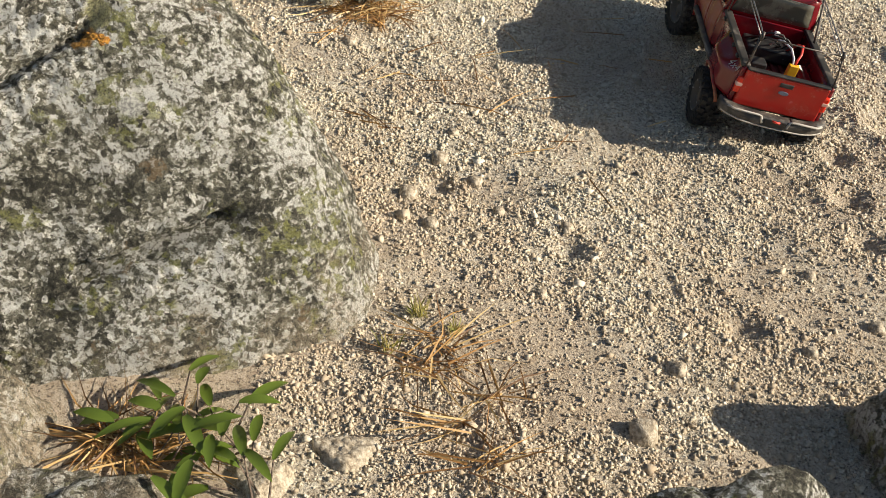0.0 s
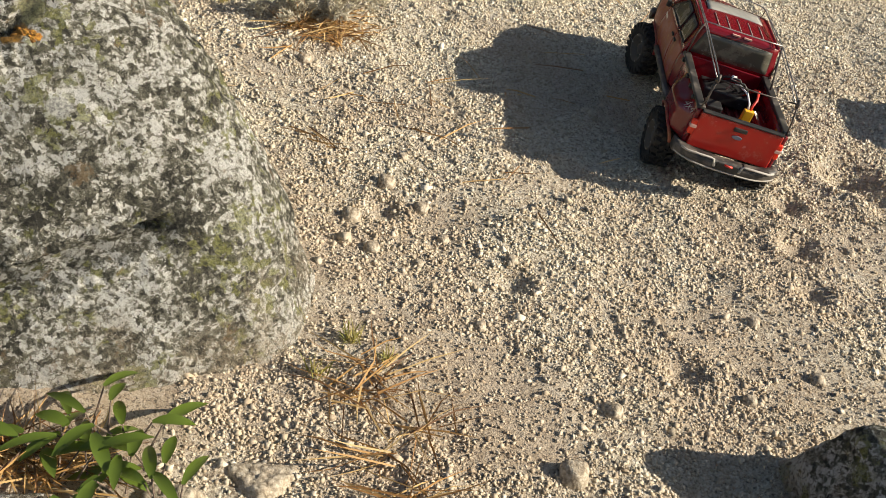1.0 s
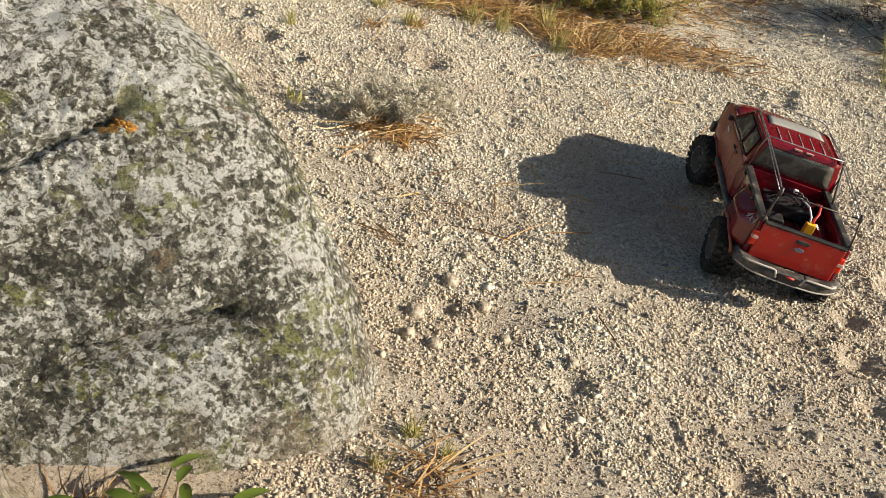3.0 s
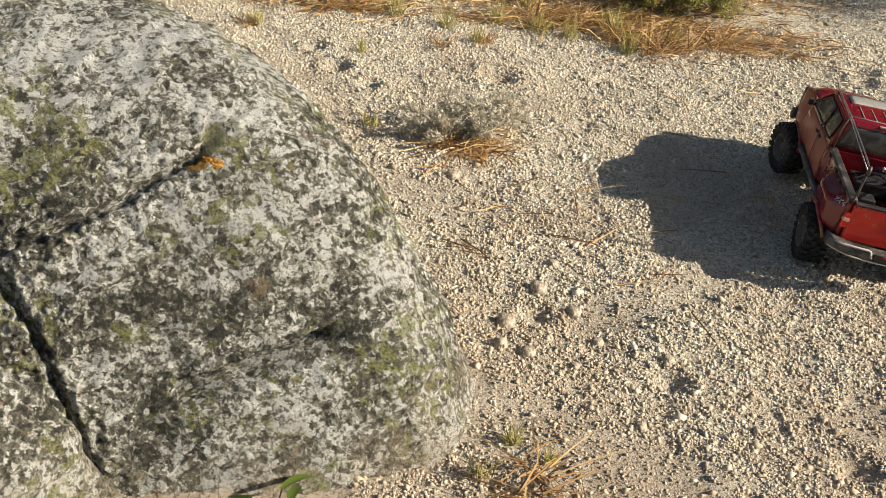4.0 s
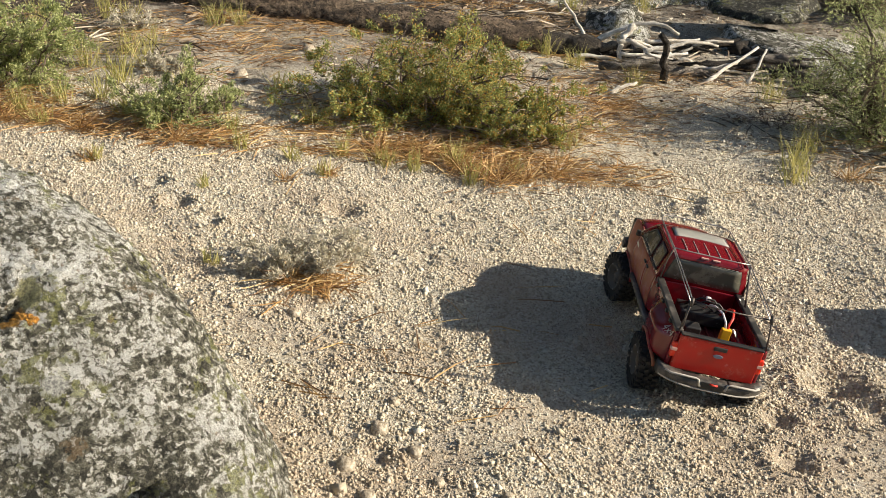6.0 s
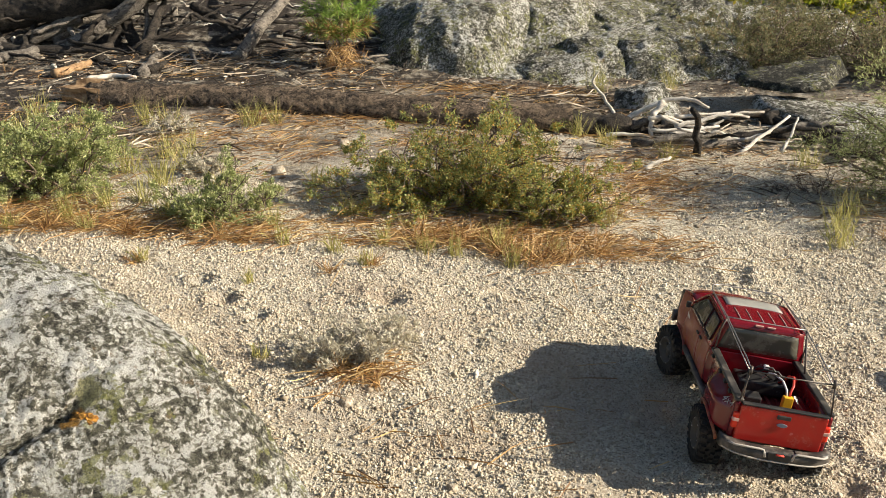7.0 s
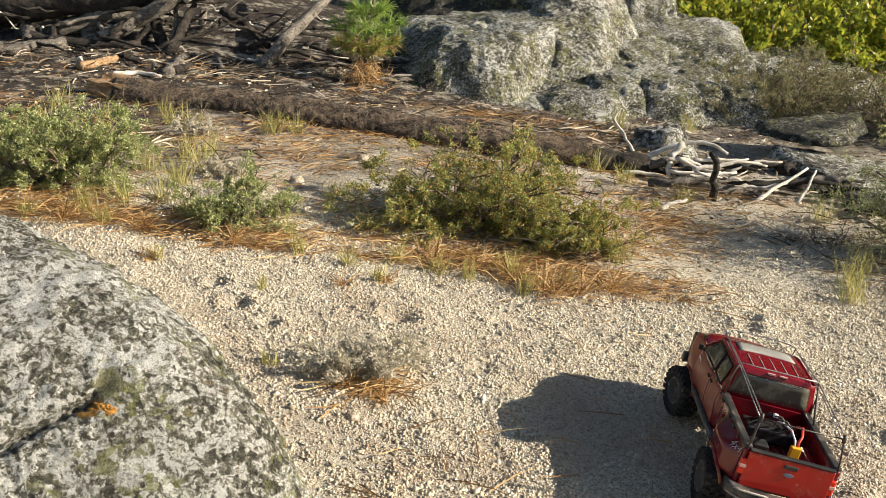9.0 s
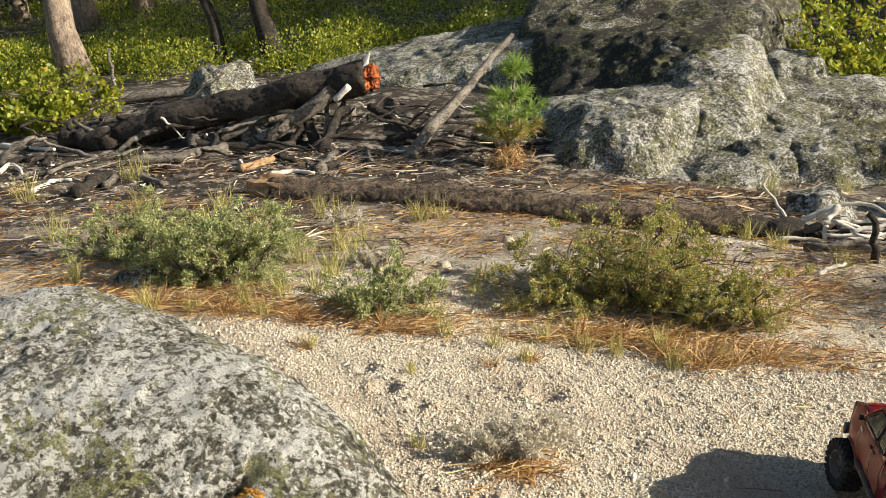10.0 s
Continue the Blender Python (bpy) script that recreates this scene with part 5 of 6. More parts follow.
def leaves(points, along, length, width, gen, fold=0.3, bend=0.0):
    """One folded leaf of two triangles at each point; along: its direction."""
    n = len(points)
    d = unit(along)
    side = unit(np.cross(d, gen.normal(size=(n, 3))))
    up = np.cross(d, side)
    l = length * gen.uniform(0.65, 1.35, (n, 1))
    w = width * gen.uniform(0.7, 1.3, (n, 1))
    mid = points + d * l * 0.5 + up * w * fold
    tip = points + d * l - up * l * bend
    v = np.stack([points, mid - side * w * 0.5 - up * w * fold, tip, mid + side * w * 0.5 - up * w * fold], 1).reshape(-1, 3)
    base = np.arange(n)[:, None] * 4
    t = np.concatenate([base + [0, 1, 2], base + [0, 2, 3]], 0)
    return v, t


def blades(points, along, length, width, gen, droop=0.25):
    """Thin blades or needles of two bent segments."""
    n = len(points)
    d = unit(along)
    side = unit(np.cross(d, gen.normal(size=(n, 3)))) * width * 0.5
    l = length * gen.uniform(0.6, 1.3, (n, 1))
    mid = points + d * l * 0.55
    tip = points + d * l + np.array([0, 0, -1.0]) * l * droop * gen.uniform(0.2, 1.2, (n, 1)) + gen.normal(size=(n, 3)) * l * 0.06
    v = np.stack([points - side, points + side, mid - side * 0.9, mid + side * 0.9, tip], 1).reshape(-1, 3)
    b = np.arange(n)[:, None] * 5
    t = np.concatenate([b + [0, 1, 3], b + [0, 3, 2], b + [2, 3, 4]], 0)
    return v, t


def leaf_material(name, stops, rough=0.55, through=0.35):
    k = Nodes(name, rough)
    c = k.ramp(k.per_piece(), stops)
    k.color(c)
    tr = k.node("ShaderNodeBsdfTranslucent", Color=c)
    mixer = k.t.nodes.new("ShaderNodeMixShader")
    mixer.inputs[0].default_value = through
    out = k.t.nodes["Material Output"]
    k.t.links.new(k.b.outputs[0], mixer.inputs[1])
    k.t.links.new(tr.outputs[0], mixer.inputs[2])
    k.t.links.new(mixer.outputs[0], out.inputs[0])
    return k.m


M_shrub = leaf_material("shrub_leaves", [(0.0, (0.12, 0.155, 0.042)), (0.4, (0.31, 0.345, 0.095)), (0.70, (0.50, 0.51, 0.175)), (0.85, (0.55, 0.38, 0.09)), (1.0, (0.58, 0.28, 0.05))], 0.5, 0.36)
M_sage = leaf_material("sage_leaves", [(0.0, (0.18, 0.215, 0.072)), (0.5, (0.39, 0.435, 0.165)), (1.0, (0.63, 0.63, 0.32))], 0.5, 0.42)
M_greyleaf = leaf_material("grey_dry_leaves", [(0.0, (0.40, 0.36, 0.26)), (0.6, (0.64, 0.59, 0.46)), (1.0, (0.78, 0.73, 0.60))])
M_brush = leaf_material("brush_leaves", [(0.0, (0.10, 0.11, 0.045)), (0.5, (0.25, 0.25, 0.11)), (0.8, (0.44, 0.40, 0.22)), (1.0, (0.38, 0.22, 0.12))])
M_manz = leaf_material("green_leaves", [(0.0, (0.13, 0.18, 0.025)), (0.5, (0.32, 0.37, 0.04)), (0.9, (0.52, 0.50, 0.06)), (1.0, (0.62, 0.42, 0.06))], 0.4, 0.5)
M_meadow = leaf_material("meadow_leaves", [(0.0, (0.06, 0.10, 0.015)), (0.5, (0.23, 0.285, 0.03)), (1.0, (0.56, 0.52, 0.055))], 0.5, 0.45)
M_plant = leaf_material("broad_leaves", [(0.0, (0.05, 0.085, 0.014)), (0.6, (0.13, 0.19, 0.03)), (0.85, (0.33, 0.35, 0.08)), (1.0, (0.34, 0.24, 0.08))], 0.28, 0.4)
M_needle = leaf_material("green_needles", [(0.0, (0.14, 0.24, 0.045)), (0.6, (0.29, 0.42, 0.08)), (1.0, (0.48, 0.54, 0.14))], 0.45)
M_forest = leaf_material("forest_needles", [(0.0, (0.025, 0.045, 0.015)), (0.6, (0.06, 0.09, 0.03)), (1.0, (0.12, 0.15, 0.05))], 0.6)
M_dry = leaf_material("dry_needles", [(0.0, (0.13, 0.065, 0.027)), (0.3, (0.32, 0.165, 0.055)), (0.7, (0.52, 0.31, 0.11)), (1.0, (0.70, 0.51, 0.24))], 0.6, 0.2)
M_straw = leaf_material("straw_grass", [(0.0, (0.24, 0.25, 0.06)), (0.5, (0.46, 0.42, 0.13)), (1.0, (0.62, 0.53, 0.24))], 0.6)
M_deadtwig = leaf_material("dead_twigs", [(0.0, (0.06, 0.045, 0.03)), (0.5, (0.22, 0.165, 0.11)), (0.8, (0.42, 0.34, 0.25)), (1.0, (0.66, 0.58, 0.47))], 0.8, 0.0)
M_twig = bark("twigs", (0.07, 0.05, 0.038), (0.28, 0.21, 0.155), relief=0.1)
M_drytwig = bark("dry_twigs", (0.30, 0.26, 0.20), (0.60, 0.55, 0.46), (1, 1, 1), 34, 0.3, 0.1)


def make_shrub(name, at, size, label, leaf_mat, seed, stems=26, per=150, leaf=0.014, width=0.007, bare=0.25, category="shrub", lobes=0):
    """A low shrub: crooked stems from the root to uneven lobes, each a spray of twigs with leaves in clumps and gaps between.
    size: half width x, half width y, height."""
    gen, r = np.random.default_rng(seed), random.Random(seed)
    top = new(name)
    x0, y0 = at
    top.matrix_basis = Matrix.Translation((x0, y0, surface_z(x0, y0)))
    bars, pts, dirs = [], [], []
    k = size[2] / 0.3
    n_lobes = lobes or max(8, stems // 2)
    for i in range(n_lobes):
        a = 2.4 * i + r.uniform(-0.5, 0.5)
        q = math.sqrt((i + 0.5) / n_lobes) * r.uniform(0.75, 1.08)
        h = size[2] * math.sqrt(max(0.06, 1 - 0.92 * q * q)) * r.uniform(0.35, 1.0)
        head = Vector((size[0] * q * math.cos(a), size[1] * q * math.sin(a), h))
        root = Vector((head.x * 0.25 * r.random(), head.y * 0.25 * r.random(), -0.02))
        knee = root.lerp(head, 0.5) + Vector((r.gauss(0, 0.05), r.gauss(0, 0.05), r.uniform(-0.06, 0.03))) * k
        line = bent(root, knee, 0.08, 4, seed * 31 + i, 0.008)[:-1] + bent(knee, head, 0.10, 4, seed * 37 + i, 0.008)
        bars.append(tube(line, [0.0048 * k * (1 - 0.7 * j / 8) + 0.0007 for j in range(9)], 5))
        full = r.choice((0.4, 0.8, 1.0, 1.3))
        twigs = 9
        for f in range(twigs):
            s0 = line[r.randint(2, 8)]
            out = Vector((head.x / size[0], head.y / size[1], 0)) * 0.7 + Vector((r.gauss(0, 0.8), r.gauss(0, 0.8), r.uniform(-0.35, 0.95)))
            e2 = s0 + out.normalized() * size[2] * r.uniform(0.16, 0.42)
            e2.z = max(e2.z, 0.012)
            twig = bent(s0, e2, 0.14, 4, seed * 77 + i * 50 + f, 0.007)
            bars.append(tube(twig, [0.0018, 0.0015, 0.0012, 0.0009, 0.0006], 4))
            heading = (twig[4] - twig[2]).normalized()
            for side in range(3):
                s1 = twig[r.randint(1, 4)]
                e3 = s1 + (heading + Vector((r.gauss(0, 0.8), r.gauss(0, 0.8), r.gauss(0.2, 0.6)))).normalized() * size[2] * r.uniform(0.06, 0.16)
                bars.append(tube([s1, s1.lerp(e3, 0.5) + Vector((0, 0, 0.004)), e3], [0.0011, 0.0009, 0.0005], 3))
                for _ in range(int(2.0 * per * full * stems / (twigs * n_lobes * 3) * r.uniform(0.5, 1.5) + r.random())):
                    t = 1 - (1 - bare) * r.random() ** 1.2
                    pts.append(s1.lerp(e3, t))
                    dirs.append((e3 - s1).normalized())
    p = np.array([v[:] for v in pts]) + gen.normal(size=(len(pts), 3)) * 0.0065 * k
    p[:, 2] = np.maximum(p[:, 2], 0.004)
    d = np.array([v[:] for v in dirs]) * 0.9 + gen.normal(size=p.shape) * 0.8 + [0, 0, 0.35]
    part("stem_tangle", mesh("stem_tangle", *joined(bars)), M_drytwig if name == "dry_shrub" else M_twig, top, "dry twiggy stems")
    part("foliage", fast_mesh("foliage", *leaves(p, d, leaf, width, gen)), leaf_mat, top)
    return tagged(top, label, category)


make_shrub("shrub", (-1.36, 3.38), (0.30, 0.22, 0.31), "grey-green small-leaved shrub over dry pine needles", M_sage, 1, 44, 460, 0.010, 0.0045)
make_shrub("shrub", (-1.80, 3.62), (0.30, 0.18, 0.24), "sparse grey-green shrub behind a denser one", M_sage, 2, 36, 300, 0.010, 0.0045)
make_shrub("shrub", (-0.72, 3.14), (0.20, 0.15, 0.19), "small yellow-green shrub on dry needles", M_sage, 3, 32, 300, 0.009, 0.0038)
make_shrub("shrub", (0.05, 3.44), (0.52, 0.30, 0.33), "wide olive-green shrub with orange leaves and dark stems", M_shrub, 4, 84, 430, 0.0095, 0.0045)
make_shrub("shrub", (0.38, 3.32), (0.28, 0.24, 0.20), "low olive-brown shrub beside a wider one", M_shrub, 14, 36, 320, 0.009, 0.0045)
make_shrub("shrub", (1.80, 3.60), (0.34, 0.28, 0.62), "tall grey-green sage shrub with upright stems", M_sage, 5, 54, 190, 0.018, 0.004)
make_shrub("dead_shrub", (1.42, 3.74), (0.24, 0.14, 0.12), "bare dark twiggy dead shrub on the gravel", M_greyleaf, 6, 14, 6, 0.01, 0.005)
make_shrub("dry_shrub", (-0.24, 2.18), (0.15, 0.11, 0.115), "small grey dry cushion shrub on the gravel", M_greyleaf, 7, 44, 120, 0.011, 0.0036)
make_shrub("dry_shrub", (-0.86, 3.62), (0.12, 0.09, 0.08), "small grey dry cushion shrub on the gravel", M_greyleaf, 8, 20, 60, 0.010, 0.005)
make_shrub("dry_shrub", (-1.10, 4.15), (0.12, 0.09, 0.12), "small grey dry cushion shrub near the log", M_greyleaf, 9, 20, 50, 0.010, 0.005)
make_shrub("brush", (1.85, 6.0), (0.55, 0.40, 0.34), "dry grey-green brush over the rocks", M_brush, 10, 70, 190, 0.013, 0.006)
make_shrub("brush", (2.55, 5.7), (0.45, 0.40, 0.45), "dry grey-green brush over the rocks", M_brush, 11, 60, 220, 0.014, 0.006)
make_shrub("brush", (2.2, 6.35), (0.45, 0.35, 0.38), "dry grey-green brush over the rocks", M_brush, 26, 54, 190, 0.014, 0.006)
make_shrub("manzanita", (1.85, 7.75), (0.62, 0.42, 0.90), "bright green broad-leaved bush behind the rocks", M_manz, 12, 40, 110, 0.046, 0.027)
make_shrub("manzanita", (3.1, 8.5), (0.75, 0.5, 0.80), "bright green broad-leaved bush behind the rocks", M_manz, 13, 46, 90, 0.046, 0.027)
make_shrub("manzanita", (2.05, 7.35), (0.42, 0.30, 0.50), "bright green broad-leaved bush behind the rocks", M_manz, 18, 36, 90, 0.046, 0.027, bare=0.0)
make_shrub("manzanita", (2.75, 7.25), (0.45, 0.30, 0.50), "bright green broad-leaved bush behind the rocks", M_manz, 19, 36, 90, 0.046, 0.027, bare=0.0)
make_shrub("brush", (1.55, 6.45), (0.30, 0.22, 0.26), "dry grey-brown brush over the rocks", M_brush, 20, 34, 120, 0.014, 0.006)
make_shrub("manzanita", (-4.0, 6.9), (0.6, 0.5, 0.42), "bright green broad-leaved bush behind the roots", M_manz, 15, 40, 90, 0.045, 0.026)
make_shrub("manzanita", (-4.9, 6.4), (0.6, 0.5, 0.40), "bright green broad-leaved bush behind the roots", M_manz, 16, 40, 90, 0.045, 0.026)
make_shrub("sapling", (-0.95, 8.9), (0.35, 0.25, 0.55), "pale small shrub growing behind the slab", M_sage, 17, 20, 70, 0.03, 0.015)


# broad-leaved plant at the boulder's foot
def make_plant(at, n, seed):
    gen, r = np.random.default_rng(seed), random.Random(seed)
    top = new("leafy_plant")
    top.matrix_basis = Matrix.Translation((at[0], at[1], surface_z(*at)))
    for i in range(n):
        a = r.uniform(0, 6.28)
        base = Vector((r.gauss(0, 0.035), r.gauss(0, 0.035), 0.01))
        tip0 = base + Vector((0.03 * math.cos(a), 0.03 * math.sin(a), r.uniform(0.015, 0.055)))
        part("stem", mesh("stem", *tube([base, tip0], [0.0018, 0.001], 5)), M_twig, top)
        l, w = r.uniform(0.045, 0.078), r.uniform(0.014, 0.020)
        d = Vector((math.cos(a), math.sin(a), r.uniform(-0.3, 0.5))).normalized()
        side = d.cross(Vector((0, 0, 1))).normalized()
        up = side.cross(d)
        v = []
        for j in range(7):
            t = j / 6
            c = tip0 + d * (l * t) - Vector((0, 0, 1)) * (0.35 * l * t * t)
            ww = w * math.sin(math.pi * min(1, 0.06 + 0.94 * t)) ** 0.7
            v += [c - side * ww * 0.5 + up * ww * 0.2, c, c + side * ww * 0.5 + up * ww * 0.2]
        f = []
        for j in range(6):
            f += [(3 * j, 3 * j + 1, 3 * j + 4, 3 * j + 3), (3 * j + 1, 3 * j + 2, 3 * j + 5, 3 * j + 4)]
        part("leaf", mesh("leaf", v, f, True), M_plant, top)
    return tagged(top, "leafy green plant growing between rock and gravel", "plant")


make_plant((-0.375, 0.855), 26, 3)
make_plant((-0.31, 0.80), 14, 4)


# needle litter and grass, lying in drifts: x, y, half sizes, count
def make_litter(name, drifts, label, length, width, material, seed, lift=0.012, more=1.0):
    gen = np.random.default_rng(seed)
    vs, ts, n0 = [], [], 0
    for x, y, hx, hy, n in drifts:
        n = int(n * more)
        knots = gen.normal(size=(max(3, n // 28), 2)) * 0.62
        p = knots[gen.integers(0, len(knots), n)] + gen.normal(size=(n, 2)) * 0.24
        p = np.stack([x + hx * p[:, 0], y + hy * p[:, 1], np.zeros(n)], 1)
        p[:, 2] = [surface_z(a, b) + lift * gen.random() + 0.003 for a, b in p[:, :2]]
        ang = np.where(gen.random(n) < 0.3, gen.normal(0.15, 0.6, n), gen.uniform(0, 3.2, n)) + np.pi * gen.integers(0, 2, n)
        d = np.stack([np.cos(ang), np.sin(ang), np.abs(gen.normal(0.05, 0.16, n))], 1)
        v, t = blades(p, d, length, width, gen, 0.12)
        vs.append(v)
        ts.append(t + n0)
        n0 += len(v)
    return tagged(part(name, fast_mesh(name, np.concatenate(vs), np.concatenate(ts)), material), label, "needles", kind="stuff")


make_litter("pine_needles", [(-1.0, 3.10, 0.40, 0.12, 630), (-1.45, 3.15, 0.40, 0.12, 588), (-0.62, 2.98, 0.30, 0.08, 294), (0.10, 3.08, 0.26, 0.11, 462), (0.36, 3.05, 0.28, 0.14, 546), (0.0, 3.35, 0.5, 0.22, 504), (-1.9, 3.5, 0.5, 0.3, 504), (-0.24, 2.10, 0.10, 0.06, 109), (0.75, 3.7, 0.4, 0.3, 160), (1.0, 4.2, 0.5, 0.3, 380), (-2.2, 4.3, 0.6, 0.3, 378),
    (-0.45, 0.845, 0.07, 0.03, 109), (-0.06, 1.08, 0.08, 0.05, 40), (0.0, 0.92, 0.08, 0.05, 40), (1.75, 3.35, 0.25, 0.25, 300), (-0.1, 5.2, 0.5, 0.2, 240), (0.5, 5.0, 0.4, 0.25, 462), (-2.8, 5.0, 0.7, 0.4, 160), (-1.2, 5.5, 0.9, 0.4, 200), (-1.0, 4.2, 0.6, 0.3, 210), (-0.3, 1.6, 1.0, 0.6, 40), (0.6, 2.4, 0.9, 0.7, 40),
    (0.55, 3.55, 0.35, 0.20, 260), (-0.65, 3.95, 0.45, 0.22, 230), (0.25, 4.25, 0.45, 0.15, 300), (-1.5, 3.85, 0.5, 0.22, 260), (0.95, 3.85, 0.35, 0.22, 220), (-0.5, 4.45, 0.6, 0.10, 240)],
    "orange-brown fallen pine needles in drifts on the ground", 0.105, 0.0027, M_dry, 5, more=1.4)
make_litter("dead_twigs", [(0.55, 4.75, 0.45, 0.30, 260), (1.1, 4.4, 0.5, 0.3, 220), (0.9, 5.2, 0.5, 0.25, 160), (-0.3, 5.1, 0.6, 0.2, 90), (-1.3, 5.2, 0.8, 0.3, 150), (-2.5, 5.1, 0.7, 0.4, 150), (-1.7, 5.7, 0.8, 0.3, 120), (0.1, 3.35, 0.5, 0.2, 60), (1.6, 3.5, 0.4, 0.3, 90), (-0.7, 3.9, 0.5, 0.25, 60), (0.3, 4.2, 0.5, 0.15, 60), (-1.5, 4.0, 0.6, 0.25, 70)],
    "grey and brown dead twigs strewn over the needles", 0.15, 0.006, M_deadtwig, 15, lift=0.03)


def make_tufts(name, spots, label, material, seed, lean=0.35, width=0.0022):
    gen = np.random.default_rng(seed)
    for x, y, n, l in spots:
        p = np.stack([gen.normal(0, 0.012 * l / 0.07, n), gen.normal(0, 0.012 * l / 0.07, n), np.zeros(n)], 1)
        d = np.concatenate([gen.normal(0, lean, (n, 2)), np.ones((n, 1))], 1)
        ob = part(name, fast_mesh(name, *blades(p, d, l, width, gen, 0.25)), material)
        ob.matrix_basis = Matrix.Translation((x, y, surface_z(x, y)))
        tagged(ob, label, "grass", "grass tufts")


make_tufts("grass_tuft", [(-0.82, 4.37, 60, 0.13), (-0.876, 2.76, 40, 0.06), (-0.24, 2.80, 40, 0.06), (-1.12, 4.2, 50, 0.15), (-0.45, 2.16, 34, 0.05), (-0.55, 2.62, 30, 0.05), (1.29, 3.14, 50, 0.11), (1.33, 3.22, 40, 0.10), (-0.07, 2.95, 50, 0.08), (0.15, 3.0, 60, 0.10), (0.34, 2.98, 40, 0.08), (-1.1, 3.0, 40, 0.07), (-1.35, 3.02, 40, 0.07), (-0.98, 3.95, 40, 0.12), (-1.95, 3.9, 50, 0.14), (-2.1, 4.3, 60, 0.16), (-0.62, 3.3, 40, 0.08),
    (-0.075, 1.15, 40, 0.035), (-0.02, 1.12, 24, 0.03), (-0.12, 1.07, 30, 0.035), (0.62, 4.45, 50, 0.12), (1.5, 4.05, 50, 0.14), (-2.5, 5.1, 60, 0.2), (0.85, 5.35, 60, 0.16), (1.25, 5.45, 60, 0.14), (-2.9, 4.7, 60, 0.18), (-1.0, 3.3, 50, 0.13), (-1.12, 3.22, 50, 0.11), (-1.62, 3.3, 50, 0.13), (-0.95, 3.7, 60, 0.14), (-1.05, 3.85, 60, 0.13), (-0.55, 3.1, 40, 0.09), (-0.8, 3.05, 40, 0.09), (-0.45, 3.55, 40, 0.09), (-1.25, 4.3, 60, 0.14), (-0.72, 4.4, 50, 0.12), (-1.5, 4.25, 50, 0.13), (-1.75, 4.4, 50, 0.15), (-0.32, 3.25, 40, 0.10), (0.55, 3.3, 40, 0.11), (0.72, 4.3, 60, 0.12), (0.95, 4.15, 50, 0.10), (-2.3, 3.9, 60, 0.16), (-1.9, 3.3, 50, 0.13), (0.02, 2.92, 40, 0.09), (-0.2, 2.98, 40, 0.08), (-1.2, 3.1, 70, 0.12), (-0.88, 3.16, 60, 0.12), (-1.0, 3.5, 70, 0.14), (-1.15, 3.65, 70, 0.15), (-0.78, 3.45, 50, 0.11), (-1.5, 3.0, 60, 0.11), (-0.5, 2.95, 40, 0.08), (0.2, 2.88, 50, 0.10), (-0.34, 2.9, 40, 0.08), (-1.4, 3.9, 70, 0.15), (-1.7, 4.1, 70, 0.15), (1.36, 3.3, 60, 0.13), (1.45, 3.45, 60, 0.14)], "straw-coloured grass tuft growing in gravel", M_straw, 6)


make_tufts("dry_grass_tuft", [(0.16, 2.95, 80, 0.13), (0.26, 2.90, 90, 0.14), (0.36, 2.93, 80, 0.12), (0.05, 3.02, 60, 0.10), (0.46, 3.0, 60, 0.12), (-0.10, 3.05, 60, 0.10), (-1.22, 3.0, 70, 0.10), (-0.98, 2.98, 70, 0.10), (-0.70, 2.96, 60, 0.09), (-1.5, 3.08, 70, 0.11), (1.5, 3.2, 60, 0.12), (-0.34, 2.73, 40, 0.06), (-0.22, 2.80, 40, 0.06), (-0.27, 2.10, 50, 0.07), (-0.18, 2.07, 50, 0.07), (-0.9, 2.74, 40, 0.06)], "tuft of orange dry grass at the shrub's foot", M_dry, 16, lean=1.1)


